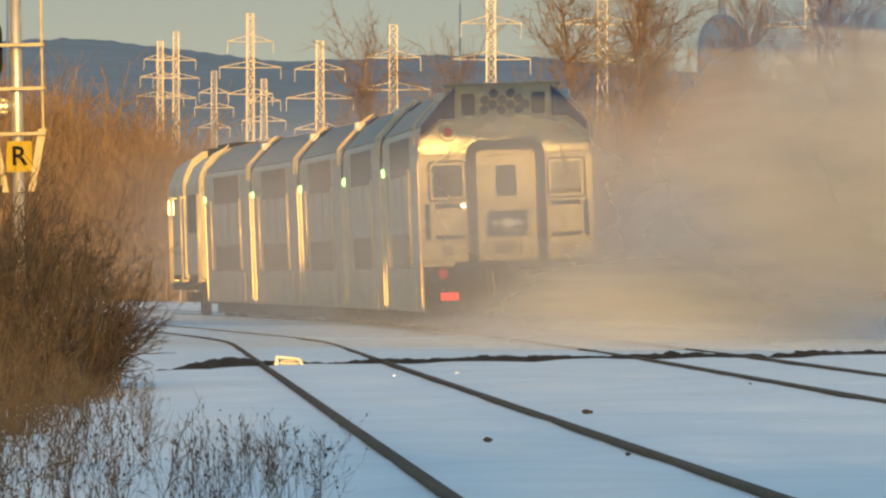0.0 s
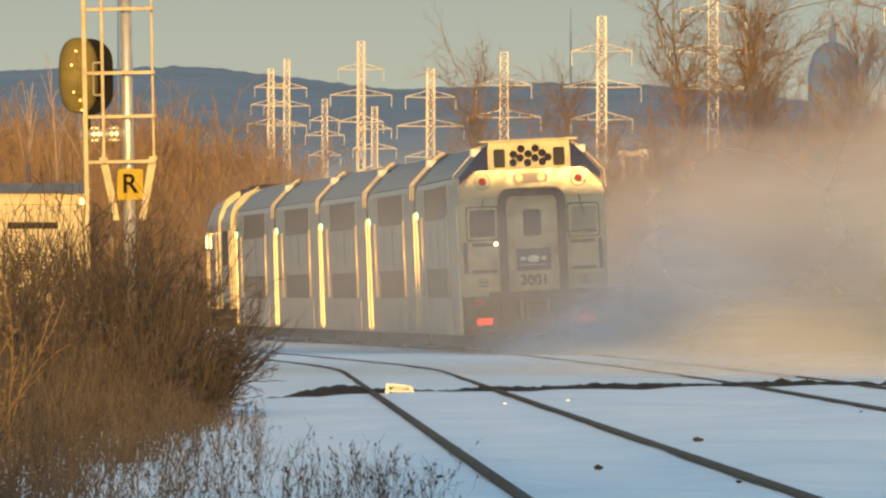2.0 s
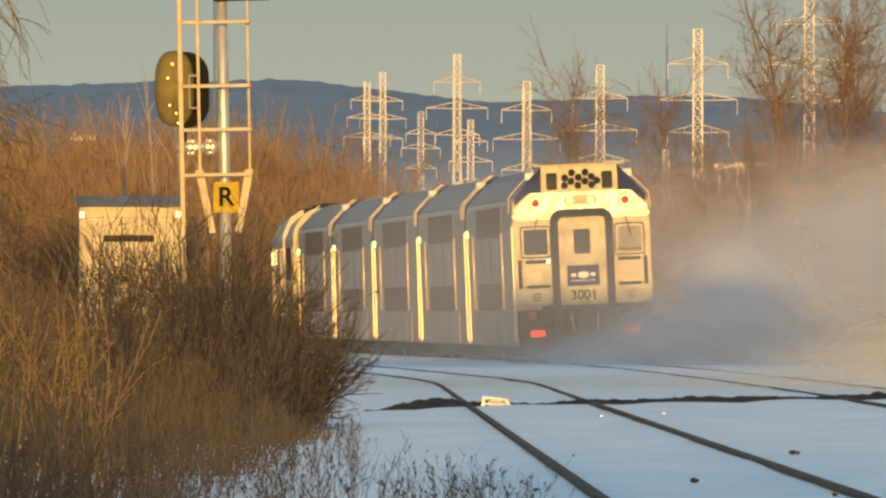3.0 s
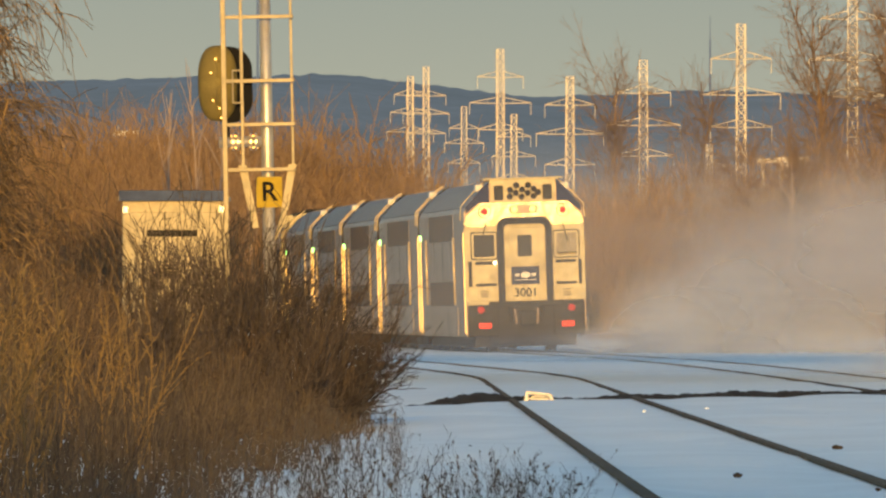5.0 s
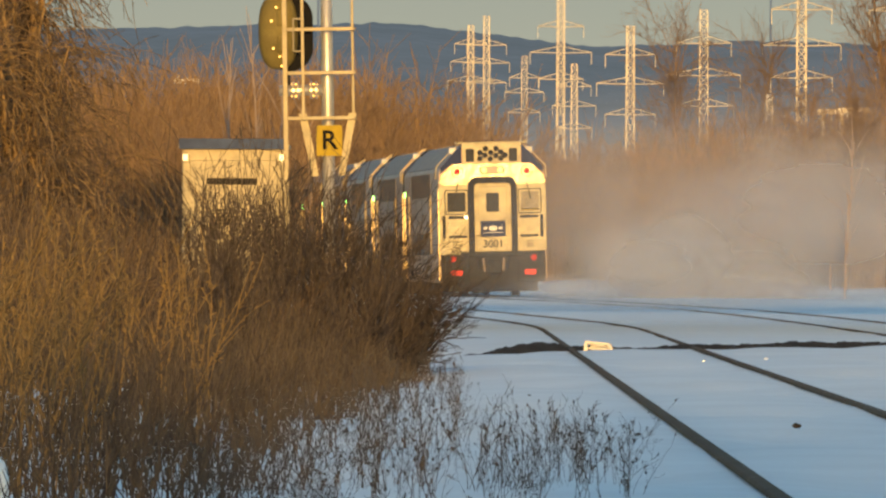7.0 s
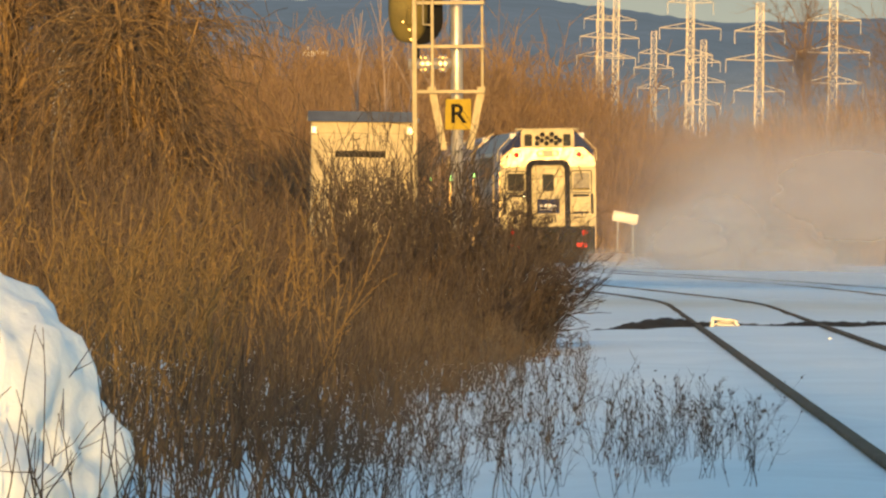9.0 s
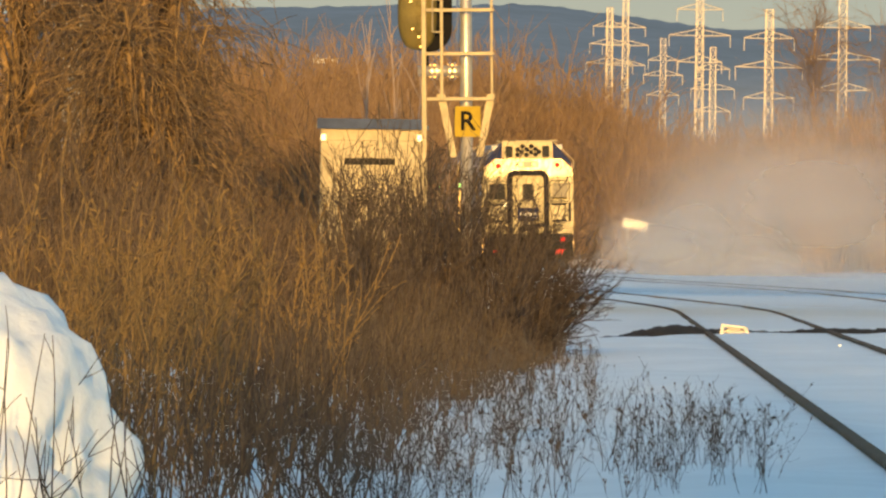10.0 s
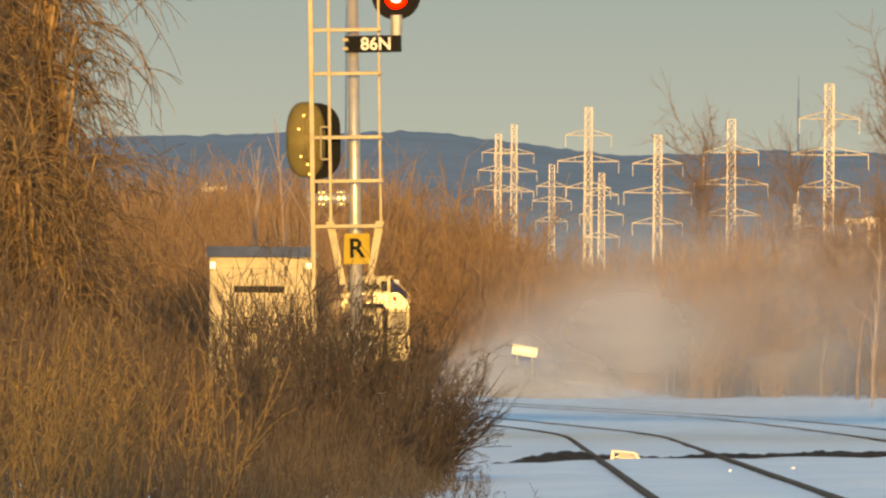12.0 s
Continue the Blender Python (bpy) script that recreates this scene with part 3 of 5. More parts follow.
        # buffer beam boxes and tail lamps
        part("beam_box", box(s * 0.70, s * 1.48, -0.05, 0.5, 0.42, 1.30, 0.03), M_DARK, car)
        part("tail_lamp", box(s * 1.06 - 0.16, s * 1.06 + 0.16, -0.10, -0.04, 0.62, 0.76, 0.02), M_TAIL, car, "lit red tail lamp")
        part("socket", rod((s * 1.16, -0.04, 1.10), (s * 1.16, -0.11, 1.10), 0.09, seg=14), M_LENS, car)
        part("jumper_cable", rod((s * 0.45, -0.1, 1.25), (s * 0.38, -0.2, 0.75), 0.04, seg=6), M_RUBBER, car)
        part("hose", rod((s * 0.30, -0.16, 1.1), (s * 0.26, -0.22, 0.72), 0.03, seg=8), M_ROOF, car)
    # headlamps
    h = part("headlamp_box", fl(rounded_rect(-0.37, 0.37, 3.54, 3.74, 0.095), -0.16, -0.08), M_SIDE, car)
    for s in (-1, 1):
        part("headlamp", rod((s * 0.23, -0.155, 3.64), (s * 0.23, -0.185, 3.64), 0.08, 0.075, 16), M_BAR, h)
    # horn cluster
    grille = part("horn_recess", box(-0.46, 0.46, -0.075, -0.03, 3.86, 4.30, 0.01), M_CREAM, car)
    for x, z in ((-0.34, 3.97), (-0.33, 4.14), (-0.19, 4.06), (-0.17, 4.25), (-0.04, 3.96), (-0.02, 4.14), (0.13, 4.25), (0.12, 4.05), (0.27, 4.15), (0.27, 3.97), (0.39, 4.06)):
        part("horn", rod((x, -0.16, z), (x, 0.0, z), 0.082, 0.03, 14), M_RUBBER, grille)
    part("step_lamp", rod((-0.77, -0.13, 2.29), (-0.77, -0.16, 2.29), 0.045, 0.04, 12), M_WHITELAMP, car, "small lit white lamp")
    # rubber gangway hood and the end door
    pts_o, pts_i = [(-0.70, 1.22)], [(-0.53, 1.22)]
    for a in range(0, 91, 15):
        pts_o.append((-0.70 + 0.26 * (1 - math.cos(radians(a))), 3.18 + 0.26 * math.sin(radians(a))))
        pts_i.append((-0.53 + 0.14 * (1 - math.cos(radians(a))), 3.13 + 0.14 * math.sin(radians(a))))
    bm = bmesh.new()
    ring_o = pts_o + [(-x, z) for x, z in reversed(pts_o)]
    ring_i = pts_i + [(-x, z) for x, z in reversed(pts_i)]
    rows = [[bm.verts.new((x, y, z)) for x, z in o] for o, y in ((ring_o, -0.08), (ring_o, -0.34), (ring_i, -0.34), (ring_i, -0.08))]
    for i in range(len(ring_o) - 1):
        for k in range(4):
            bm.faces.new((rows[k][i], rows[k][i + 1], rows[(k + 1) % 4][i + 1], rows[(k + 1) % 4][i]))
    bmesh.ops.recalc_face_normals(bm, faces=bm.faces)
    part("gangway_hood", bm, M_RUBBER, car, "black rubber gangway hood")
    part("door_frame", frame_bm(-0.52, 0.52, 1.26, 3.26, 0.09, -0.16, -0.10, 0.05), M_CREAM, car)
    d = part("end_door", box(-0.41, 0.41, -0.15, -0.10, 1.30, 3.16, 0.01), M_CREAM, car, "cream end door")
    part("door_window", frame_bm(-0.22, 0.22, 2.40, 3.02, 0.035, -0.175, -0.15, 0.06), M_CREAM, d)
    part("door_pane", fl(rounded_rect(-0.19, 0.19, 2.43, 2.99, 0.05), -0.162, -0.152), M_WIN, d)
    sign = part("blue_sign", box(-0.36, 0.36, -0.175, -0.152, 1.72, 2.18, 0.005), M_BLUE, d, "dark blue sign with a pale emblem")
    bm = bmesh.new()
    ret = bmesh.ops.create_circle(bm, cap_ends=True, segments=24, radius=1, matrix=Matrix.Translation((0, -0.18, 1.96)) @ Matrix.Rotation(radians(90), 4, "X") @ Matrix.Diagonal((0.13, 0.075, 1, 1)))
    part("emblem", bm, M_WHITE, sign)
    part("emblem_bar", box(-0.27, 0.27, -0.181, -0.176, 1.83, 1.845), M_WHITE, sign)
    for s in (-1, 1):
        part("emblem_bar", box(s * 0.16, s * 0.27, -0.181, -0.176, 1.93, 2.0), M_WHITE, sign)
    plate = part("number_panel", box(-0.34, 0.34, -0.172, -0.152, 1.34, 1.68, 0.005), M_CREAM, d)
    t = text_bm("3001", 0.30, 0.004)
    t.transform(Matrix.Translation((0, -0.178, 1.51)))
    part("lettering", t, M_BLACK, plate)
    part("headstock", box(-1.50, 1.50, 0.0, 0.055, 0.43, 1.29), M_DARK, car, "dark grimy headstock")
    part("buffer_step", box(-0.95, 0.95, -0.28, 0.2, 1.16, 1.30, 0.03), M_DARK, car)
    part("lower_lip", box(-1.5, -0.75, -0.14, 0.05, 1.22, 1.33, 0.02), M_CREAM, car)
    part("coupler", box(-0.14, 0.14, -0.55, 0.3, 0.72, 1.02, 0.05), M_DARK, car)
    part("coupler_knuckle", box(-0.2, 0.22, -0.72, -0.45, 0.68, 1.05, 0.07), M_DARK, car)
    part("pilot", box(-0.95, 0.95, 0.06, 0.12, 0.22, 0.60, 0.02), M_RUBBER, car)
    return end


def locomotive():
    car = empty("locomotive")
    tagged(car, "diesel locomotive in pale grey with dark roof, seen from behind", "locomotive")
    L = 20.4
    part("body", prism([(-1.52, 1.1), (1.52, 1.1), (1.52, 3.45), (1.30, 3.95), (0.95, 4.2), (-0.95, 4.2), (-1.30, 3.95), (-1.52, 3.45)], 0.2, L, 0.03), M_SIDE, car)
    part("end_hood", prism([(-1.64, 1.0), (1.64, 1.0), (1.64, 3.62), (1.50, 3.95), (1.25, 4.22), (0.95, 4.36), (-0.95, 4.36), (-1.25, 4.22), (-1.50, 3.95), (-1.64, 3.62)], 0.0, 0.9, 0.04), M_CREAM, car)
    part("roof_grille", box(-0.9, 0.9, 1.2, 13, 4.2, 4.42, 0.04), M_DARK, car)
    for y in (2, 5, 8, 11):
        part("fan", rod((0, y, 4.42), (0, y, 4.52), 0.6, seg=20), M_DARK, car)
    part("frame", box(-1.45, 1.45, 0, L, 0.7, 1.1, 0.03), M_DARK, car)
    part("cab_hood", prism([(-1.58, 1.0), (1.58, 1.0), (1.58, 3.60), (1.36, 4.12), (0.99, 4.38), (-0.99, 4.38), (-1.36, 4.12), (-1.58, 3.60)], 10.2, 10.9, 0.04), M_CREAM, car, "cream raised rib round the body")
    for s in (-1, 1):
        for y in (0.15, 0.8, 10.1, 15.6, 16.8):
            part("grab_bar", rod((s * 1.66, y, 0.9), (s * 1.66, y, 3.2), 0.03, seg=8), M_BAR, car, smooth=True)
            for z in (0.95, 3.15):
                part("bar_foot", rod((s * 1.50, y, z), (s * 1.66, y, z), 0.02, seg=6), M_BAR, car)
        part("side_grille", box(s * 1.51, s * 1.535, 2.5, 9, 2.2, 3.2), M_DARK, car)
        part("mirror", box(s * 1.56, s * 1.74, 16.0, 16.05, 2.7, 3.1, 0.01), M_STEEL, car)
        part("step_well", box(s * 1.1, s * 1.55, 0.1, 0.9, 0.35, 1.0, 0.02), M_DARK, car)
    bogie(car, 3.6)
    bogie(car, L - 3.8)
    return car


TRAIN = []


def build_train():
    tail = coach(True)
    cab_end(tail)
    TRAIN.append((tail, 0.0))
    mid = coach(False)
    part("end_plate", box(-1.50, 1.50, 0.0, 0.055, 0.44, 3.02, 0.008), M_CREAM, mid, "pale ribbed end wall")
    # dark collar covers the sunlit rim, standing in for the dark gap
    part("end_collar", prism([(-1.54, 3.03), (1.54, 3.03), (1.54, 3.60), (1.47, 3.74), (1.03, 4.21), (0.74, 4.41), (-0.74, 4.41), (-1.03, 4.21), (-1.47, 3.74), (-1.54, 3.60)], -0.02, 0.10), M_DARK, mid, "dark collar added over the upper end, for the dark gap")
    for x in (-1.44, -1.30, 1.30, 1.44):
        part("end_rib", box(x - 0.025, x + 0.025, -0.05, 0.0, 0.5, 2.95, 0.008), M_BAR, mid)
    TRAIN.append((mid, CAR))
    for i in range(2, 5):
        TRAIN.append((copy_thing(mid, Matrix()), CAR * i))
    TRAIN.append((locomotive(), CAR * 5))


build_train()


def tail_at(t):
    """How far along the line the train's end is."""
    return 280.06 + 24.17 * t + 0.115 * t * t


def on_line(d):
    return Vector((float(track_two(d)), d, 0.0))


def car_pose(t, ahead):
    a, b = on_line(tail_at(t) + ahead + 3.0), on_line(tail_at(t) + ahead + 22.5)
    u = (b - a).normalized()
    yaw = math.degrees(math.atan2(-u.x, u.y))
    o = a - u * 3.0
    bank = float(np.interp(tail_at(t) + ahead + 12, (280, 330, 385, 430, 900), (1.8, 2.5, 2.4, 1.5, 1.2)))     # the curve is banked
    return pose(o.x, o.y, 0, 0, 0, yaw) @ pose(0, 0, 0, 0, -bank, 0)


# ================= signal, equipment case, signs =================
def signal_mast():
    D = 196.0
    s = empty("railway_signal", pose(-1.965, D, float(ground_z(-2.01, D)), 0, -1.1, 0))     # the old mast leans a little
    tagged(s, "galvanised signal mast with ladder cage, red light lit", "signal")
    zo = -float(ground_z(-2.01, D))

    def P(x, y, z):
        return (x, y, z + zo)
    part("pole", rod(P(0, 0, -0.4), P(0, 0, 6.6), 0.074, seg=20), M_GALV, s, smooth=True)
    # ladder and cage: uprights
    cage = part("ladder_cage", box(-0.55, -0.49, -0.28, -0.22, zo + 0.2, zo + 6.6, 0.008), M_ALU, s, "bright aluminium ladder cage")
    part("upright", box(-0.318, -0.280, -0.34, -0.30, zo + 2.75, zo + 6.6, 0.006), M_ALU, cage)
    part("upright", box(0.302, 0.334, -0.12, -0.08, zo + 2.75, zo + 6.6, 0.006), M_ALU, cage)
    part("upright", box(-0.315, -0.285, 0.08, 0.11, zo + 2.75, zo + 6.6, 0.006), M_ALU, cage)
    for z in (2.77, 3.33, 3.87, 4.66, 5.20, 5.80, 6.35):
        part("rung", box(-0.49, 0.33, -0.30, -0.25, zo + z - 0.022, zo + z + 0.022, 0.006), M_ALU, cage)
        part("rung", box(0.30, 0.35, -0.28, 0.12, zo + z - 0.02, zo + z + 0.02, 0.006), M_ALU, cage)
    bm = bmesh.new()
    for a, b in (((-0.30, -0.34, 4.00), (-0.41, -0.36, 4.00)), ((-0.41, -0.36, 4.0), (-0.41, -0.36, 3.6)), ((-0.41, -0.36, 3.6), (-0.30, -0.34, 3.6))):
        add_rod(bm, P(*a), P(*b), 0.012, seg=6)
    part("handle", bm, M_ALU, cage)
    for sx in (-1, 1):
        part("bracket_leg", prism([(sx * 0.26, zo + 2.83), (sx * 0.36, zo + 2.83), (sx * 0.20, zo + 2.05), (sx * 0.12, zo + 2.05)], -0.2, -0.16), M_ALU, cage)
    # lower head, seen from behind: rounded target board with its lamp housing
    def target(cx, cz, w, h, y):
        pts = []
        for i in range(16):
            a = math.pi * i / 15
            pts.append((cx + w * math.cos(a), cz + h - w + w * math.sin(a)))
        for i in range(16):
            a = math.pi + math.pi * i / 15
            pts.append((cx + w * math.cos(a), cz - h + w + w * math.sin(a)))
        return prism(pts, y, y + 0.03, 0.004)
    M_OLIVE = mat("olive_shell", (0.17, 0.135, 0.045), 0.65, var=0.35, scale=4, fine=40, spec=0.15)
    head = part("lower_head", target(-0.46, zo + 3.83, 0.29, 0.475, 0.0), M_BLACK, s, "black rounded signal head seen from behind")
    bm = bmesh.new()
    bmesh.ops.create_uvsphere(bm, u_segments=32, v_segments=20, radius=1)
    for v in bm.verts:          # a swollen shell, squarer than an egg
        c = v.co
        v.co = Vector((-0.60 + 0.245 * math.copysign(abs(c.x) ** 0.8, c.x), -0.03 + 0.16 * min(c.y, 0.1), zo + 3.85 + 0.47 * math.copysign(abs(c.z) ** 0.75, c.z)))
    part("back_shell", bm, M_OLIVE, head, "olive rounded rear shell", smooth=True)
    for x, z in ((-0.62, 4.15), (-0.68, 3.98), (-0.66, 3.64), (-0.58, 3.54), (-0.56, 3.42)):
        part("bolt", rod(P(x, -0.22, z), P(x, -0.16, z), 0.014, seg=8), M_BAR, head)
    for z in (3.70, 4.02):
        part("door", box(-0.62, -0.50, -0.205, -0.12, zo + z - 0.11, zo + z + 0.11, 0.03), M_OLIVE, head)
        part("hinge", box(-0.555, -0.50, -0.215, -0.19, zo + z + 0.02, zo + z + 0.07, 0.008), M_DARK, head)
    # clamp between the pole and the lower head
    clamp = part("clamp", rod(P(-0.60, -0.02, 3.12), P(-0.06, -0.02, 3.12), 0.065, seg=16), M_GALV, s, smooth=True)
    for x in (-0.42, -0.36, -0.2, -0.14):
        part("collar", rod(P(x - 0.014, -0.02, 3.12), P(x + 0.014, -0.02, 3.12), 0.105, seg=18), M_GALV, clamp)
    part("riser", rod(P(-0.5, 0.05, 3.12), P(-0.5, 0.05, 3.42), 0.04, seg=10), M_DARK, clamp)
    bm = bmesh.new()
    for x in (-0.40, -0.17):
        for a in range(6):
            add_rod(bm, P(x - 0.05, -0.02 - 0.085 * math.cos(a * 1.05), 3.12 + 0.085 * math.sin(a * 1.05)), P(x + 0.05, -0.02 - 0.085 * math.cos(a * 1.05), 3.12 + 0.085 * math.sin(a * 1.05)), 0.013, seg=6)
    part("bolts", bm, M_BAR, clamp)
    # letter plate
    rp = part("letter_plate", prism(rounded_rect(-0.145, 0.175, zo + 2.30, zo + 2.68, 0.02), -0.10, -0.085), M_YELLOW, s, "yellow plate with a black letter R")
    t = text_bm("R", 0.33, 0.004)
    t.transform(Matrix.Translation((0.012, -0.105, zo + 2.487)))
    part("letter", t, M_BLACK, rp)
    # number plate and the upper head
    up = part("name_plate", box(-0.10, 0.60, -0.12, -0.10, zo + 4.92, zo + 5.13, 0.004), M_BLACK, s, "black plate with white characters 86N")
    t = text_bm("86N", 0.215, 0.004)
    t.transform(Matrix.Translation((0.285, -0.125, zo + 5.02)))
    part("lettering", t, M_WHITE, up)
    for z in (4.97, 5.08):
        part("clip", box(-0.13, -0.06, -0.14, 0.0, zo + z - 0.02, zo + z + 0.02, 0.005), M_ALU, up)
    arm = part("head_post", rod(P(0.54, -0.02, 5.13), P(0.54, -0.02, 5.38), 0.075, seg=14), M_GALV, s)
    part("arm", rod(P(0, -0.02, 5.05), P(0.54, -0.02, 5.05), 0.05, seg=10), M_GALV, arm)
    uh = part("upper_head", target(0.54, zo + 5.79, 0.305, 0.47, -0.02), M_BLACK, s, "black rounded signal head facing the camera")
    for z, m, nm in ((5.60, M_RED, "red_lamp"), (5.92, M_CONC, "clear_lamp")):
        part(nm, rod(P(0.54, -0.03, z), P(0.54, -0.06, z), 0.14, 0.13, 24), m, uh, "lit red lamp" if m is M_RED else "unlit clear lamp")
        if m is M_RED:
            part("lamp_core", rod(P(0.54, -0.06, z), P(0.54, -0.066, z), 0.07, 0.065, 16), M_REDCORE, uh)
        bm = bmesh.new()
        n = 14
        a_in = [radians(-20 + 220 * i / n) for i in range(n + 1)]
        va = [bm.verts.new((0.54 + 0.15 * math.cos(a), -0.02, zo + z + 0.15 * math.sin(a))) for a in a_in]
        vb = [bm.verts.new((0.54 + 0.14 * math.cos(a), -0.26 + 0.05 * math.sin(a), zo + z + 0.14 * math.sin(a))) for a in a_in]
        for i in range(n):
            bm.faces.new((va[i], va[i + 1], vb[i + 1], vb[i]))
        bmesh.ops.solidify(bm, geom=list(bm.faces), thickness=0.006)
        part("hood", bm, M_BLACK, uh)
    part("mast_foot", box(-0.25, 0.25, -0.25, 0.25, zo - 0.6, zo - 0.05, 0.03), M_CONC, s)


signal_mast()


def equipment_case():
    D = 240.0
    x0, x1 = -4.68, -3.12
    zb = float(ground_z(-4, D)) - 0.1
    c = empty("equipment_case", pose(0, D, 0))
    tagged(c, "aluminium signal equipment case, its front lit gold", "equipment case")
    part("body", box(x0, x1, 0, 1.8, zb + 0.1, 2.70, 0.02), M_ALU, c)
    part("roof", prism([(x0 - 0.06, 2.70), (x1 + 0.06, 2.70), (x1 + 0.06, 2.76), ((x0 + x1) / 2, 2.84), (x0 - 0.06, 2.76)], -0.1, 1.9), M_ALU, c)
    # blue-grey colour puts the roof edge's shade into the fascia
    part("eave", box(x0 - 0.05, x1 + 0.05, -0.12, -0.101, 2.69, 2.85, 0.005), M_FASCIA_SHADE, c, "roof fascia, its shade given as blue-grey")
    door = part("door", box(x0 + 0.12, x1 - 0.12, -0.035, 0.0, 0.3, 2.52, 0.012), M_ALU, c)
    part("vent_slot", box(x0 + 0.38, x1 - 0.42, -0.05, -0.03, 2.15, 2.25, 0.01), M_DARK, door, "dark louvre slot")
    for i in range(5):
        part("louvre", box(x0 + 0.5, x0 + 0.85, -0.055, -0.03, 1.55 + 0.05 * i, 1.575 + 0.05 * i), M_DARK, door)
    part("handle", box(x0 + 0.42, x0 + 0.48, -0.08, -0.03, 1.35, 1.62, 0.01), M_DARK, door)
    part("door_seam", box(x0 + 0.64, x0 + 0.655, -0.04, -0.03, 0.3, 2.5), M_DARK, door)
    for x in (x0 + 0.05, x1 - 0.05):
        for z in (2.56, 2.78):
            part("lifting_lug", box(x - 0.05, x + 0.05, -0.08, 0.0, z - 0.06, z + 0.06, 0.015), M_GALV, c)
    part("plinth", box(x0 - 0.03, x1 + 0.03, -0.03, 1.83, zb - 0.4, zb + 0.1), M_CONC, c)


equipment_case()


def track_crate():
    """A white slatted crate lying between the rails."""
    y = 184.0
    x = 1.26
    z = -0.045
    c = empty("slatted_crate", pose(x, y, z, 0, 0, -8))
    c.scale = (1.05, 1.05, 1.05)
    tagged(c, "small white slatted crate lying between the rails", "crate")
    part("top_bar", prism([(-0.145, 0.125), (0.10, 0.10), (0.10, 0.075), (-0.15, 0.098)], -0.03, 0.03), M_WHITE, c)
    for x0, x1 in ((-0.15, -0.165), (0.085, 0.145)):
        part("leg", prism([(x0, 0.1), (x0 + 0.03, 0.1), (x1 + 0.045, 0.0), (x1, 0.0)], -0.03, 0.03), M_WHITE, c)
    part("slat", prism([(-0.13, 0.05), (0.10, 0.045), (0.10, 0.03), (-0.13, 0.034)], -0.02, 0.02), M_WHITE, c)
    part("slat", prism([(-0.06, 0.08), (0.07, 0.072), (0.07, 0.06), (-0.06, 0.066)], -0.02, 0.02), M_WHITE, c)
    part("top_board", box(-0.14, 0.09, 0.03, 0.30, 0.085, 0.10), M_WHITE, c)
    part("rear_frame", box(-0.13, 0.11, 0.28, 0.31, 0.0, 0.085), M_WHITE, c)


track_crate()


def track_sign(x, y, z, w, h, lean):
    s = empty("lineside_sign", pose(x, y, 0))
    tagged(s, "pale lineside board on two thin posts, lit gold", "sign", group="lineside signs")
    b = part("board", box(-w / 2, w / 2, 0, 0.03, -h / 2, h / 2, 0.008), M_WHITE, s)
    b.matrix_local = pose(0, 0, z, 0, lean, 0)
    for i in range(2):
        part("bar", box(-w * 0.4, w * 0.4, -0.005, 0.0, -0.12 * h + 0.25 * h * i, -0.05 * h + 0.25 * h * i), M_GALV, b)
    for dx in (-w * 0.3, w * 0.3):
        part("post", rod((dx, 0.05, -0.2), (dx, 0.05, z), 0.035, seg=8), M_GALV, s)


track_sign(0.27, 590.0, 1.72, 0.95, 0.38, 9)
track_sign(6.2, 640.0, 1.95, 0.5, 0.12, 3)


# ================= bare shrubs, trees, weeds =================
def twigs(name, segs, material, parent=None, sides=3):
    """Segments (n, 8): start, end, two radii, as thin tapered prisms in one mesh."""
    S = np.asarray(segs)
    a, b, r0, r1 = S[:, 0:3], S[:, 3:6], S[:, 6:7], S[:, 7:8]
    d = b - a
    d /= np.linalg.norm(d, axis=1, keepdims=True) + 1e-9
    ref = np.where(np.abs(d[:, 2:3]) > 0.9, [[1.0, 0, 0]], [[0, 0, 1.0]])
    u = np.cross(d, ref); u /= np.linalg.norm(u, axis=1, keepdims=True) + 1e-9
    v = np.cross(d, u)
    n = len(S)
    V = np.zeros((n, 2 * sides, 3))
    for k in range(sides):
        c, s = math.cos(2 * math.pi * k / sides), math.sin(2 * math.pi * k / sides)
        V[:, k] = a + r0 * (c * u + s * v)
        V[:, sides + k] = b + r1 * (c * u + s * v)
    base = (np.arange(n) * 2 * sides)[:, None]
    F = np.concatenate([base + np.array([[k, (k + 1) % sides, sides + (k + 1) % sides, sides + k]]) for k in range(sides)])
    return raw_mesh(name, V.reshape(-1, 3), F, material, parent)


def grow(rng, starts, dirs, lengths, r0, r1, steps, wander, lift=0.0):
    """Wandering stems: returns segments and the points and directions along them."""
    n = len(starts)
    p, d = starts.copy(), dirs / (np.linalg.norm(dirs, axis=1, keepdims=True) + 1e-9)
    segs, pts = [], []
    for k in range(steps):
        d = d + rng.normal(0, wander, d.shape)
        d[:, 2] += lift
        d /= np.linalg.norm(d, axis=1, keepdims=True)
        q = p + d * (lengths / steps)[:, None]
        ra = r0 + (r1 - r0) * k / steps
        rb = r0 + (r1 - r0) * (k + 1) / steps
        segs.append(np.concatenate([p, q, np.broadcast_to(np.reshape(ra, (-1, 1)), (n, 1)), np.broadcast_to(np.reshape(rb, (-1, 1)), (n, 1))], 1))
        pts.append((p.copy(), q.copy(), d.copy()))
        p = q
    return np.concatenate(segs), pts


def branch_from(rng, pts, count, spread, first=0):
    """Random places and directions along stems."""
    use = pts[first:]
    k = rng.integers(0, len(use), count)
    P = np.stack([u[0] for u in use]); Q = np.stack([u[1] for u in use]); Dn = np.stack([u[2] for u in use])
    i = rng.integers(0, P.shape[1], count)
    t = rng.random((count, 1))
    start = P[k, i] * (1 - t) + Q[k, i] * t
    return start, Dn[k, i] + rng.normal(0, spread, (count, 3))


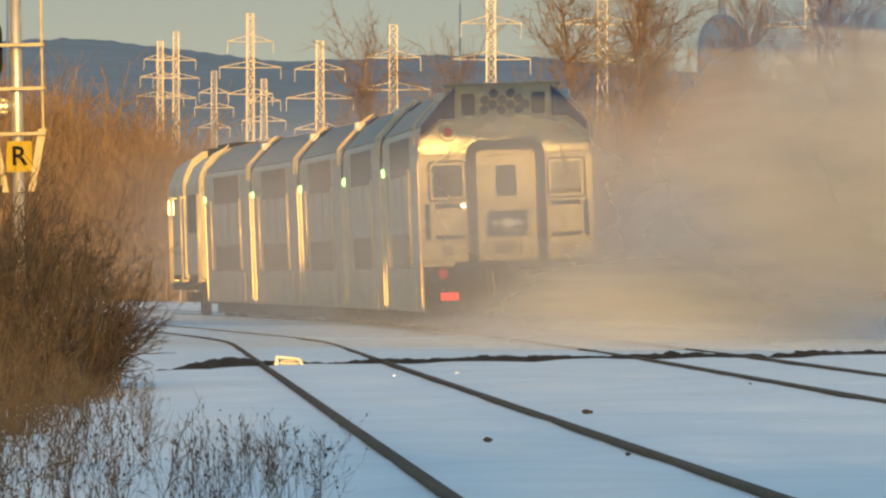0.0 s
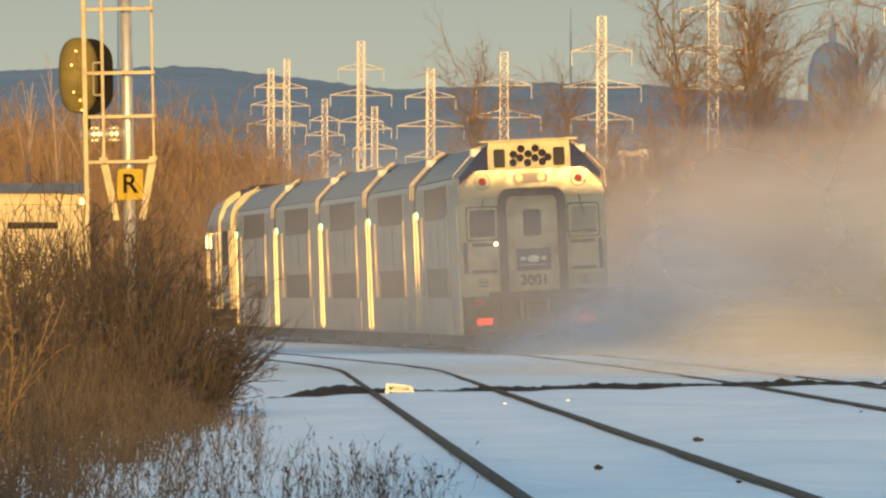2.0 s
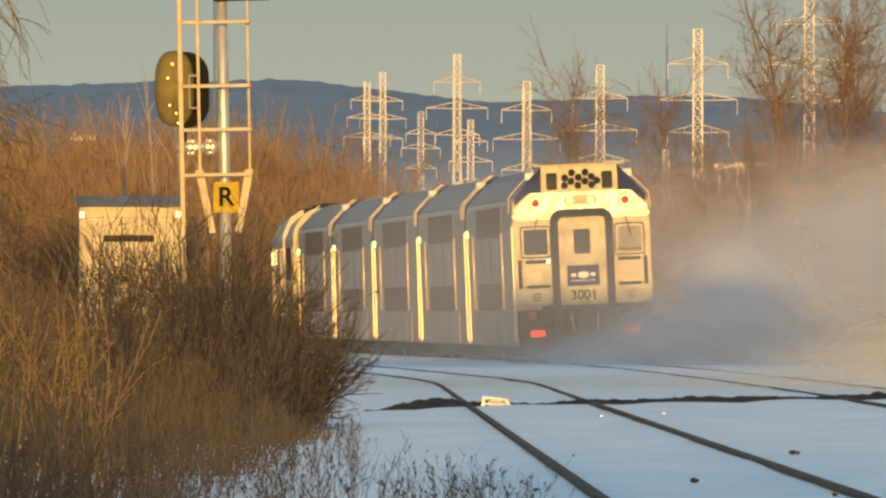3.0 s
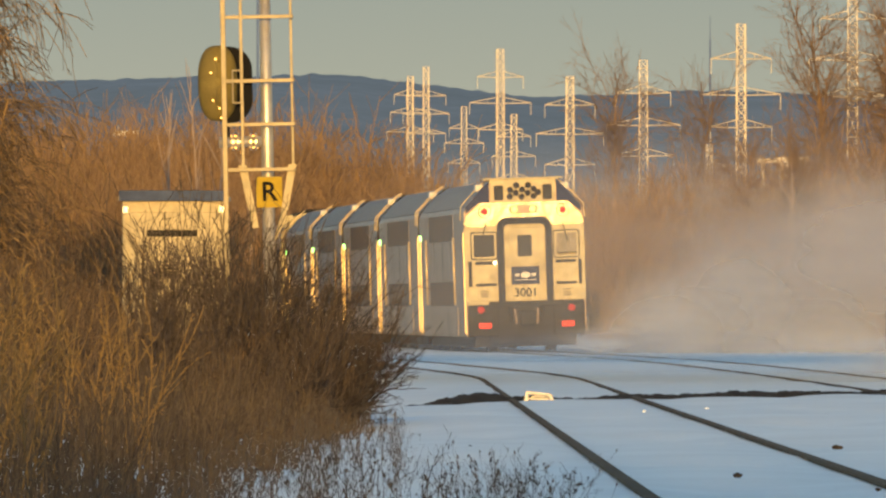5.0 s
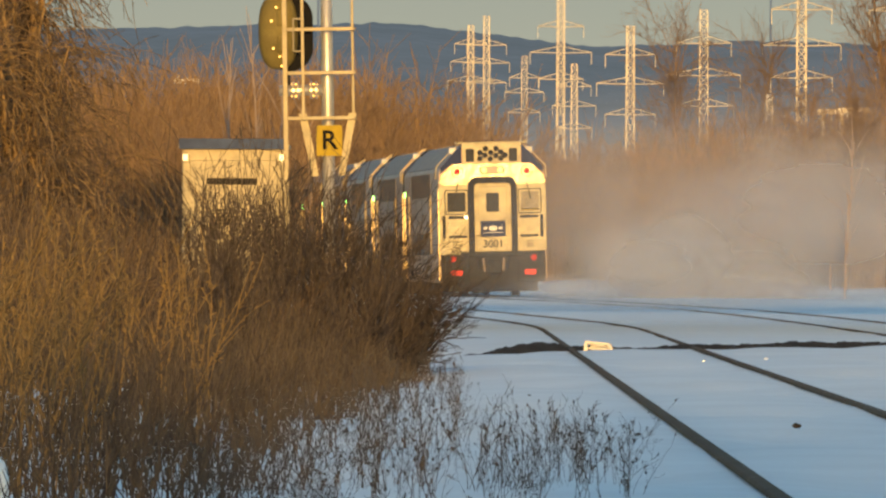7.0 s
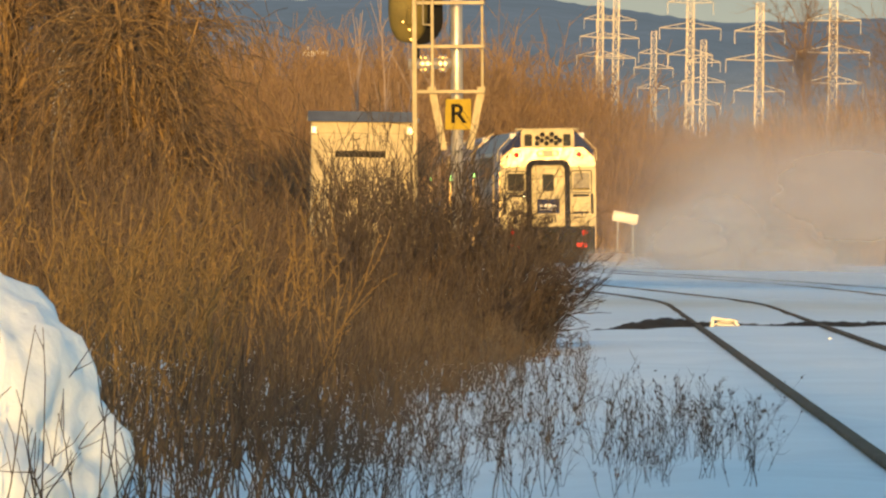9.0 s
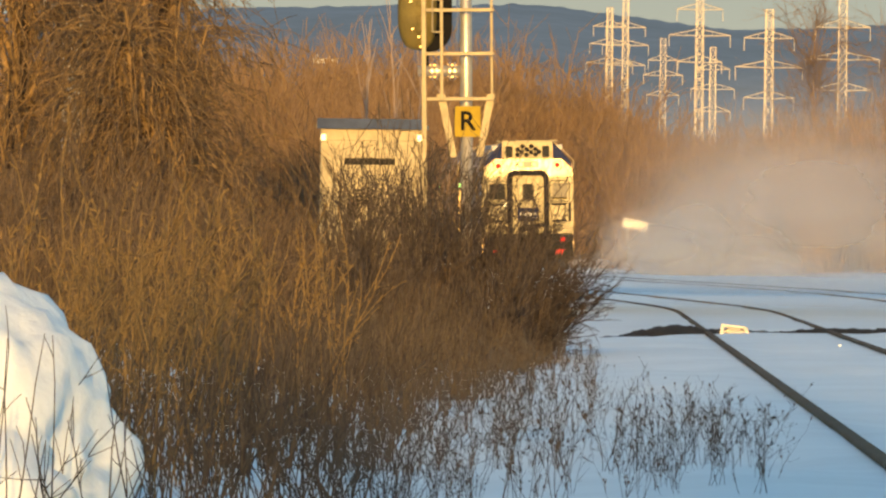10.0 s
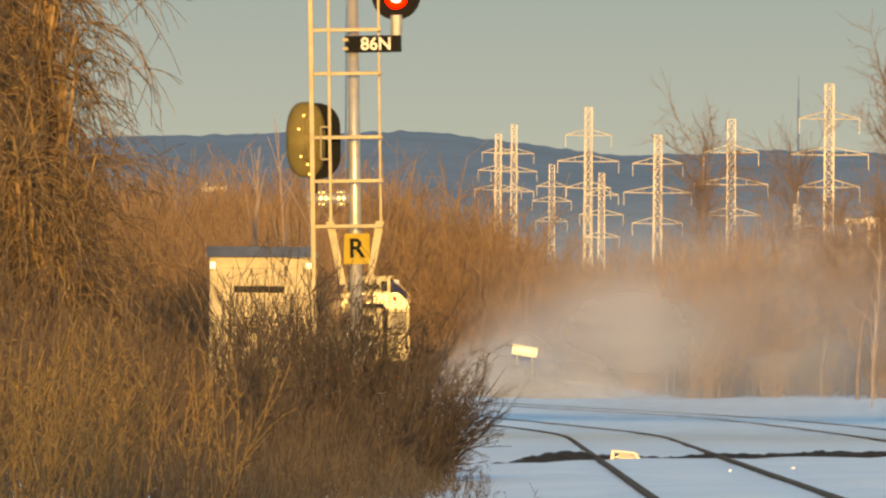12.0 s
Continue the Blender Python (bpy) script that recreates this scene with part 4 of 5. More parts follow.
def shrub_segs(rng, height, width, stems, r=0.012, kids=6, twig=10, lean=(0, 0), wander=0.10, lift=0.05, thin=0.003):
    st = np.zeros((stems, 3))
    st[:, 0] = rng.normal(0, width * 0.16, stems)
    st[:, 1] = rng.normal(0, width * 0.16, stems)
    ang = rng.random(stems) * 2 * math.pi
    out = rng.random(stems) ** 0.6 * width / height
    dirs = np.stack([np.cos(ang) * out + lean[0], np.sin(ang) * out + lean[1], np.ones(stems)], 1)
    L = height * rng.uniform(0.55, 1.1, stems)
    s0, p0 = grow(rng, st, dirs, L, r, r * 0.35, 6, wander, lift)
    n1 = stems * kids
    a, d = branch_from(rng, p0, n1, 0.38, 1)
    s1, p1 = grow(rng, a, d, height * rng.uniform(0.15, 0.4, n1), r * 0.5, thin, 4, wander * 1.3, lift)
    n2 = n1 * twig // 4
    a, d = branch_from(rng, p1, n2, 0.45)
    s2, p2 = grow(rng, a, d, height * rng.uniform(0.05, 0.18, n2), thin * 1.1, thin * 0.7, 2, wander * 1.5, lift)
    return np.concatenate([s0, s1, s2])


def shrub(name, label, m, material, segs, group="", category="shrub"):
    k = len(segs) // 5
    order = np.argsort(-segs[:, 6], kind="stable")
    ob = twigs(name, segs[order[:k]], material)
    twigs("twig_spray", segs[order[k:]], material, ob)
    ob.matrix_world = m
    return tagged(ob, label, category, group)


def put_copy(ob, m):
    """A copy at the pose and size m, whatever the size of the first one."""
    return copy_thing(ob, m @ Matrix.Diagonal((1 / ob.scale.x, 1 / ob.scale.y, 1 / ob.scale.z, 1)))


def gz(x, y):
    return float(ground_z(x, y))


def place(ob, x, y, s=1.0, rz=0.0, sink=0.04):
    return pose(x, y, gz(x, y) - sink, 0, 0, rz) @ Matrix.Diagonal((s, s, s, 1))


def vegetation():
    rng = np.random.default_rng(11)
    R = random.Random(5)
    # the big dark leaning bush by the signal
    for x, y, h, w, lean, st in ((-1.45, 150, 1.5, 1.0, (0.36, 0), 110), (-1.2, 147, 1.1, 1.0, (0.55, 0), 110), (-1.85, 152, 1.75, 0.8, (0.08, 0), 70), (-1.35, 143, 0.85, 1.1, (0.30, 0), 90), (-2.3, 149, 1.45, 0.9, (-0.1, 0), 80), (-1.9, 140, 0.9, 1.2, (0.1, 0), 90), (-2.7, 138, 1.0, 1.2, (0, 0), 80), (-1.55, 151, 1.40, 0.6, (0.12, 0), 30), (-1.05, 149, 1.15, 0.6, (0.22, 0), 40), (-0.85, 147, 0.90, 0.5, (0.55, 0), 50), (-1.0, 150, 1.2, 0.5, (0.42, 0), 40), (-2.1, 154, 1.65, 0.5, (0.03, 0), 26), (-2.6, 156, 1.5, 0.6, (0, 0), 30)):
        shrub("dark_bush", "dense dark leafless bush leaning towards the tracks", place(None, x, y), M_TWIGD,
              shrub_segs(rng, h * 1.1, w, int(st * 0.62), 0.0078, 6, 11, lean, 0.08, 0.03, 0.0027), "bushes by the signal")
    # thin dark saplings before the equipment case and the mast
    for x, y, h, st in ((-4.0, 205, 2.0, 9), (-3.55, 200, 2.2, 10), (-3.2, 203, 1.9, 9), (-2.75, 198, 1.9, 10), (-2.35, 199, 2.0, 9), (-1.9, 178, 1.7, 12), (-2.3, 172, 1.9, 12), (-3.8, 196, 1.7, 9), (-3.0, 192, 1.9, 8), (-4.4, 208, 2.3, 8), (-3.35, 188, 1.5, 9), (-2.55, 186, 1.6, 9), (-4.1, 190, 1.5, 9)):
        shrub("dark_sapling", "thin dark leafless sapling before the equipment case", place(None, x, y), M_TWIGD,
              shrub_segs(rng, h, 0.5, st, 0.011, 5, 9, (0.05, 0), 0.07, 0.04, 0.0042), "saplings by the case")
    # orange-brown thicket on the bank
    kinds = []
    for i in range(5):
        ob = shrub("thicket_shrub", "leafless orange-brown shrub on the snowy bank", pose(0, 0, 0), M_TWIG,
                   shrub_segs(rng, 1.6, 0.9, 24, 0.012, 6, 9, (R.uniform(-.1, .2), 0), 0.10, 0.05, 0.0042), "thicket on the bank")
        kinds.append(ob)
    spots = []
    for i in range(90):
        y = R.uniform(125, 190)
        x = R.uniform(-6.2, -1.75 - 0.004 * (y - 125)) if i % 2 else R.uniform(-5, -2.6)
        spots.append((x, y, R.uniform(0.35, 0.62) if x / y > -0.0205 else R.uniform(0.5, 0.85)))
    for i in range(70):
        y = R.uniform(155, 205)
        spots.append((-0.0215 * y - R.uniform(0.3, 5.2), y, R.uniform(0.7, 1.15)))
    for i, (x, y, s) in enumerate(spots):
        m = place(None, x, y, s, R.uniform(0, 360))
        if i < 5:
            kinds[i].matrix_world = m
        else:
            put_copy(kinds[i % 5], m)
    # straw-coloured tall weeds nearer the camera: knotty stalks with feathery side heads
    straws = []
    for i in range(6):
        stems = 5
        st = np.stack([rng.normal(0, 0.09, stems), rng.normal(0, 0.2, stems), np.zeros(stems)], 1)
        s0, p0 = grow(rng, st, np.stack([rng.normal(0.08, 0.2, stems), rng.normal(0, 0.1, stems), np.ones(stems)], 1), rng.uniform(0.9, 1.45, stems), 0.0055, 0.003, 9, 0.09, 0.02)
        a, d = branch_from(rng, p0, 26, 0.40, 3)
        s1, p1 = grow(rng, a, d, rng.uniform(0.12, 0.42, 26), 0.004, 0.0024, 4, 0.10, 0.06)
        a, d = branch_from(rng, p1, 150, 0.5)
        s2, _ = grow(rng, a, d, rng.uniform(0.014, 0.04, 150), 0.0055, 0.003, 1, 0.1, 0.02)
        a, d = branch_from(rng, p0, 90, 0.6, 5)
        s3, _ = grow(rng, a, d, rng.uniform(0.014, 0.045, 90), 0.006, 0.0035, 1, 0.1, 0.02)
        straws.append(shrub("dry_weed", "tall dry straw-coloured weed with feathery heads", pose(0, 0, 0), M_STRAW, np.concatenate([s0, s1, s2, s3]), "dry weeds on the bank", "weed"))
    for i in range(21):
        y = R.uniform(66, 80) if i < 14 else R.uniform(84, 120)
        u = R.uniform(-0.040, -0.0265) if i < 14 else R.uniform(-0.041, -0.018)
        m = place(None, u * y, y, R.uniform(0.75, 1.15), R.uniform(0, 360))
        if i < 6:
            straws[i].matrix_world = m
        else:
            put_copy(straws[i % 6], m)
    # brown undergrowth between the bushes, thinning out towards the tracks
    n = 3000
    y = 57 + 95 * rng.random(n) ** 0.85
    reach = np.interp(y, (57, 85, 152), (-0.95, -1.25, -0.61))
    x = reach - np.abs(rng.normal(0, 1.2, n)) + 0.15 * rng.normal(0, 1, n)
    zz = ground_z(x, y) - 0.02
    tall = np.clip((reach + 0.35 - x) / 1.0, 0.2, 1) * rng.uniform(0.25, 0.85, n)
    g0, gp = grow(rng, np.stack([x, y, zz], 1), np.stack([rng.normal(0, 0.22, n), rng.normal(0, 0.2, n), np.ones(n)], 1), tall, 0.0042, 0.002, 4, 0.10, 0.02)
    a, d = branch_from(rng, gp, 8500, 0.45, 1)
    g1, _ = grow(rng, a, d, rng.uniform(0.05, 0.2, 8500), 0.0026, 0.0015, 2, 0.12, 0.04)
    g = np.concatenate([g0, g1])
    pick = np.tile(rng.random(n) < 0.5, 4)
    pick = np.concatenate([pick, rng.random(len(g1)) < 0.5])
    tagged(twigs("undergrowth", g[pick], M_TWIGD), "tangle of brown dead stems in the snow", "undergrowth", kind="stuff")
    tagged(twigs("dead_grass", g[~pick], M_GRASS), "pale dead grass standing in the snow", "grass", kind="stuff")
    # small dark seed-headed weeds along the foot of the bank
    weeds = []
    for i in range(5):
        segs = shrub_segs(rng, 0.40, 0.26, 5, 0.0020, 4, 8, (R.uniform(-.1, .1), 0), 0.10, 0.05, 0.0011)
        tips = segs[rng.integers(0, len(segs), 16), 3:6]
        heads = np.concatenate([np.concatenate([tips, tips + rng.normal(0, 0.004, tips.shape) + [0, 0, 0.014], np.full((16, 1), 0.007), np.full((16, 1), 0.004)], 1)])
        ob = shrub("seed_weed", "dark dead weed with seed heads in the snow", pose(0, 0, 0), M_WEED, np.concatenate([segs, heads]), "weeds in the snow", "weed")
        weeds.append(ob)
    n = 0
    for i in range(95):
        y = 62 + 74 * R.random() ** 1.4
        edge = -0.15 - 0.0045 * (y - 84)
        x = edge + R.uniform(-1.2, 0.10)
        m = place(None, x, y, R.uniform(0.5, 1.15) * (0.8 if x > edge else 1), R.uniform(0, 360), 0.01)
        if n < 5:
            weeds[n].matrix_world = m
        else:
            put_copy(weeds[n % 5], m)
        n += 1
    for i in range(42):
        y = R.uniform(64, 86)
        put_copy(weeds[i % 5], place(None, R.gauss(0.0036 * y, 0.16) if i % 3 else R.uniform(-1.3, -0.3), y, R.uniform(0.45, 0.95), R.uniform(0, 360), 0.01))
    # the willow: trunk, limbs and hanging switches
    for tx, ty, h, lean in ((-5.55, 190, 6.2, -0.02), (-6.7, 196, 7.0, -0.05), (-5.3, 186, 3.6, 0.0), (-6.2, 201, 7.0, 0.0), (-7.6, 188, 6.5, 0.0)):
        w = empty("willow_tree", pose(tx, ty, gz(tx, ty)))
        tagged(w, "bare willow with orange hanging switches lit by the sun", "tree", "willows on the bank")
        t0, tp = grow(rng, np.array([[0.0, 0, -0.2]]), np.array([[lean, 0, 1.0]]), np.array([h * 0.8]), 0.15, 0.07, 8, 0.05, 0.02)
        twigs("trunk", t0, M_BARK, w, 8)
        a, d = branch_from(rng, tp, 34, 0.42, 1)
        l0, lp = grow(rng, a, d, h * rng.uniform(0.14, 0.34, 34), 0.05, 0.016, 6, 0.12, 0.24)
        twigs("limb_frame", l0, M_WILLOW, w, 5)
        a, d = branch_from(rng, lp, 560, 0.6, 1)
        c0, cp = grow(rng, a, d, rng.uniform(0.6, 2.2, 560), 0.009, 0.004, 8, 0.11, -0.34)
        a, d = branch_from(rng, cp, 1700, 0.45, 1)
        c1, _ = grow(rng, a, d, rng.uniform(0.2, 0.6, 1700), 0.0055, 0.0035, 3, 0.10, -0.16)
        twigs("crown", c0, M_WILLOW, w)
        twigs("twig_spray", c1, M_TWIG, w)
    # woods beyond: orange brush behind the signal, grey-brown trees along the right of the line
    far = []
    for i in range(5):
        s = shrub_segs(rng, 4.1, 1.9, 34, 0.022, 8, 14, (0, 0), 0.10, 0.06, 0.0075)
        s[:, :6] /= np.percentile(s[:, 5], 98.5)
        s[:, 6:] /= 5.0
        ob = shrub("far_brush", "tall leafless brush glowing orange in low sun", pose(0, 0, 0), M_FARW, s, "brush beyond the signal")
        far.append(ob)
    jobs = []
    for i in range(125):
        y = R.uniform(340, 640)
        q = R.uniform(-0.040, 0.002)
        if q > -0.0145:
            y = R.uniform(640, 800)
        x = y * q
        top = 1 + np.interp(x / y, [-0.034, -0.018, -0.011, -0.007, -0.004, -0.0006, 0.003], [0.0118, 0.0118, 0.0126, 0.0133, 0.0117, 0.0095, 0.0081]) * y
        jobs.append((x, y, R.uniform(0.72, 1.0) * top))
    for i in range(70):
        y = R.uniform(720, 1050)
        q = R.uniform(-0.004, 0.062)
        top = np.interp(q * 28000 + 784, [700, 900, 1000, 1150, 1300, 1500, 1800, 2300], [240, 230, 225, 258, 285, 330, 370, 390]) * y / 28000 + 1
        jobs.append((q * y, y, R.uniform(0.6, 1.0) * top))
    for i in range(55):
        y = R.uniform(780, 980)
        q = R.uniform(-0.002, 0.022)
        jobs.append((q * y, y, R.uniform(0.8, 1.0) * (1 + 0.0074 * y)))
    for i in range(90):
        y = R.uniform(600, 760)
        q = 0.0085 + 0.052 * R.random() ** 1.4
        if q * y < float(track_two(y)) + 3.5:
            y = R.uniform(680, 760)
        jobs.append((q * y, y, R.uniform(0.45, 1.0) * (1 + y * float(np.interp(q, (0.008, 0.0115, 0.02, 0.03, 0.06), (0.0045, 0.0085, 0.0102, 0.0116, 0.0128))))))
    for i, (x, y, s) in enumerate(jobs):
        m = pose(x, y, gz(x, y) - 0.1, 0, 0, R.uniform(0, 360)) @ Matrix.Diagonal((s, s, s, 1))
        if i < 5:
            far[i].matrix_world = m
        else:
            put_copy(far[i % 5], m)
    # unseen bare trees added behind the camera to thinly shade near snow
    for i in range(5):
        x = 0.6 + 5.2 * i + R.uniform(-0.6, 0.6)
        h = R.uniform(12.0, 15.5)
        tagged(put_copy(far[i % 5], pose(x, R.uniform(-34, -28), -0.2, 0, 0, R.uniform(0, 360)) @ Matrix.Diagonal((h * 0.8, h * 0.8, h, 1))),
               "tall leafless tree, added unseen behind the camera to shade the snow", "tree", "trees behind the camera")
    # lower ones, also added out of view, to shade the snow heap
    for i in range(4):
        h = R.uniform(7.6, 8.8)
        tagged(put_copy(far[i], pose(-5.6 + 1.3 * i, R.uniform(-33, -29), -0.2, 0, 0, 90 * i) @ Matrix.Diagonal((h * 0.8, h * 0.8, h, 1))),
               "leafless tree, added unseen behind the camera to shade the heap", "tree", "trees behind the camera")
    # taller separate trees
    tall = []
    for i in range(3):
        w = empty("bare_tree")
        tagged(w, "tall leafless tree with fine brown crown", "tree", "tall trees beyond the line")
        t0, tp = grow(rng, np.array([[0.0, 0, 0]]), np.array([[0, 0, 1.0]]), np.array([11.0]), 0.11, 0.03, 12, 0.06, 0.03)
        twigs("trunk", t0, M_FARG, w, 6)
        a, d = branch_from(rng, tp, 60, 0.95, 4)
        l0, lp = grow(rng, a, d, rng.uniform(1.4, 4.6, 60), 0.03, 0.010, 6, 0.14, 0.06)
        a, d = branch_from(rng, lp, 700, 0.7, 0)
        c0, cp = grow(rng, a, d, rng.uniform(0.5, 1.6, 700), 0.010, 0.006, 4, 0.10, 0.05)
        a, d = branch_from(rng, cp, 1700, 0.5)
        c1, _ = grow(rng, a, d, rng.uniform(0.3, 0.8, 1700), 0.006, 0.004, 2, 0.10, 0.02)
        twigs("crown", np.concatenate([l0, c0, c1]), M_FARG, w)
        tall.append(w)
    n = 0
    for q, y, h in ((0.0125, 900, 15.5), (0.0165, 920, 14.5), (0.026, 760, 16.5), (0.0285, 700, 15.0), (0.0300, 780, 17.0), (0.033, 760, 14.5), (0.0355, 700, 13.5), (0.041, 720, 15.5), (0.0455, 760, 15.5), (0.050, 800, 16), (0.0225, 620, 8.2), (0.0215, 600, 7.0), (0.0192, 640, 8.4)):
        s = h / 12.5
        m = pose(q * y, y, gz(q * y, y) - 0.1, 0, 0, 70 * n) @ Matrix.Diagonal((s, s, s, 1))
        if n < 3:
            tall[n].matrix_world = m
        else:
            put_copy(tall[n % 3], m)
        n += 1
    # pale birches behind the case
    for q, y, h in ((-0.0168, 330, 5.3), (-0.0152, 336, 5.6), (-0.0136, 332, 5.2), (-0.0110, 420, 5.0), (0.0224, 450, 4.6)):
        t0, tp = grow(rng, np.array([[0.0, 0, 0]]), np.array([[rng.uniform(-0.05, 0.05), 0, 1.0]]), np.array([h]), 0.032, 0.010, 8, 0.05, 0.02)
        a, d = branch_from(rng, tp, 26, 0.35, 2)
        l0, _ = grow(rng, a, d, rng.uniform(0.5, 1.3, 26), 0.014, 0.006, 4, 0.08, 0.06)
        b = empty("birch_tree", pose(q * y, y, gz(q * y, y) - 0.1))
        tagged(b, "young birch with pale pinkish bare stems", "tree", "young birches")
        twigs("trunk", t0, M_BIRCH, b, 6)
        twigs("crown", l0, M_BIRCH, b)


vegetation()


def snow_heap():
    """The ploughed heap of snow beside the camera."""
    bm = bmesh.new()
    bmesh.ops.create_icosphere(bm, subdivisions=5, radius=1)
    for v in bm.verts:
        c = v.co.copy()
        k = 1 + 0.24 * noise.noise(c * 1.7) + 0.10 * noise.noise(c * 4.2) + 0.06 * noise.noise(c * 9) + 0.035 * noise.noise(c * 17) + 0.015 * noise.noise(c * 34)
        v.co = Vector((c.x * 1.12 * k, c.y * 1.3 * k, max(c.z, -0.2) * 0.92 * k))
    ob = mesh_ob("snow_heap", bm, M_SNOW, smooth=True)
    ob.matrix_world = pose(-2.95, 62, gz(-2.95, 62) + 0.02)
    tagged(ob, "ploughed heap of old snow with a sunlit crest", "snow heap")


snow_heap()


# ================= snow dust thrown up by the train, and haze =======
def dust_material(name, density, scale):
    """Thin airborne snow and haze: scatters light where it is dense, clear towards its rim."""
    m = bpy.data.materials.new(name)
    m.use_nodes = True
    N, L = m.node_tree.nodes, m.node_tree.links
    N.remove(N["Principled BSDF"])
    out = N["Material Output"]
    tc, info = N.new("ShaderNodeTexCoord"), N.new("ShaderNodeObjectInfo")
    off = N.new("ShaderNodeVectorMath"); off.operation = "MULTIPLY_ADD"
    comb = N.new("ShaderNodeCombineXYZ")
    for i in range(3):
        L.new(info.outputs["Random"], comb.inputs[i])
    off.inputs[1].default_value = (31, 17, 53)
    L.new(comb.outputs[0], off.inputs[0]); L.new(tc.outputs["Object"], off.inputs[2])
    nz = N.new("ShaderNodeTexNoise"); nz.inputs["Scale"].default_value, nz.inputs["Detail"].default_value = scale, 4.5
    nz.inputs["Roughness"].default_value = 0.55
    L.new(off.outputs[0], nz.inputs["Vector"])
    flat = N.new("ShaderNodeVectorMath"); flat.operation = "MULTIPLY"; flat.inputs[1].default_value = (1, 0, 1)
    L.new(tc.outputs["Object"], flat.inputs[0])
    ln = N.new("ShaderNodeVectorMath"); ln.operation = "LENGTH"
    L.new(flat.outputs[0], ln.inputs[0])
    wob = N.new("ShaderNodeMath"); wob.operation = "MULTIPLY_ADD"; wob.inputs[1].default_value = -0.42
    L.new(nz.outputs[0], wob.inputs[0])
    shift = N.new("ShaderNodeMath"); shift.operation = "ADD"; shift.inputs[1].default_value = 0.20
    L.new(ln.outputs["Value"], shift.inputs[0]); L.new(shift.outputs[0], wob.inputs[2])
    rim = N.new("ShaderNodeMapRange"); rim.interpolation_type = "SMOOTHSTEP"
    rim.inputs[1].default_value, rim.inputs[2].default_value, rim.inputs[3].default_value, rim.inputs[4].default_value = 0.0, 0.88, density, 0.0
    L.new(wob.outputs[0], rim.inputs[0])
    hard = N.new("ShaderNodeMapRange"); hard.interpolation_type = "SMOOTHSTEP"
    hard.inputs[1].default_value, hard.inputs[2].default_value, hard.inputs[3].default_value, hard.inputs[4].default_value = 0.30, 0.98, 1.0, 0.0
    L.new(ln.outputs["Value"], hard.inputs[0])
    al = N.new("ShaderNodeMath"); al.operation = "MULTIPLY"
    L.new(rim.outputs[0], al.inputs[0]); L.new(hard.outputs[0], al.inputs[1])
    dif, tra, mix = N.new("ShaderNodeBsdfDiffuse"), N.new("ShaderNodeBsdfTransparent"), N.new("ShaderNodeMixShader")
    dif.inputs[0].default_value = (0.52, 0.54, 0.555, 1)
    L.new(al.outputs[0], mix.inputs[0]); L.new(tra.outputs[0], mix.inputs[1]); L.new(dif.outputs[0], mix.inputs[2])
    L.new(mix.outputs[0], out.inputs[0])
    return m


DUST = {"thin": dust_material("thin_dust_and_haze", 0.32, 1.2), "mid": dust_material("snow_dust", 0.55, 1.3), "thick": dust_material("snow_dust_thick", 0.88, 1.2)}
BILLOWS = []


def billow(kind, rows, w, h):
    """An uneven billow of airborne snow that leans back."""
    n = 18
    rng = random.Random(len(BILLOWS))
    ph = rng.random() * 50
    V, F = [], []
    for i in range(n + 1):
        for j in range(n + 1):
            x, z = -1 + 2 * i / n, -1 + 2 * j / n
            V.append((x, 3.4 * z - 0.4 * (1 - 0.5 * (x * x + z * z)) + 0.25 * noise.noise((x * 1.6, z * 1.6, ph)), z))
    for i in range(n):
        for j in range(n):
            a = i * (n + 1) + j
            F.append((a, a + n + 1, a + n + 2, a + 1))
    ob = raw_mesh("snow_cloud", V, F, DUST[kind], smooth=True)
    ob.scale = (w, min(w, h), h)
    tagged(ob, "drifting billow of powder snow raised by the train, some for haze", "snow cloud", "billows behind the train", "stuff")
    BILLOWS.append((ob, rows))


def follow(dx, dy, z, late=None, when=3.0):
    """Rows for a billow behind the train's end; past 'when' it slides over to the place 'late' (dx, dy, z)."""
    out = []
    for t in np.arange(0, 12.01, 0.5).tolist():
        k = 0.0 if late is None else min(max((t - when) / 2.5, 0), 1)
        k = k * k * (3 - 2 * k)
        px, py, pz = ((1 - k) * q + k * r for q, r in zip((dx, dy, z), late or (dx, dy, z)))
        d = tail_at(t) + py
        out.append((t, pose(float(track_two(d)) + px, d, pz)))
    return out


def stay(x, y, z, drift, rise=0.0):
    return [(t, pose(x + drift * t, y, z + rise * t)) for t in (0.0, 6.0, 12.0)]


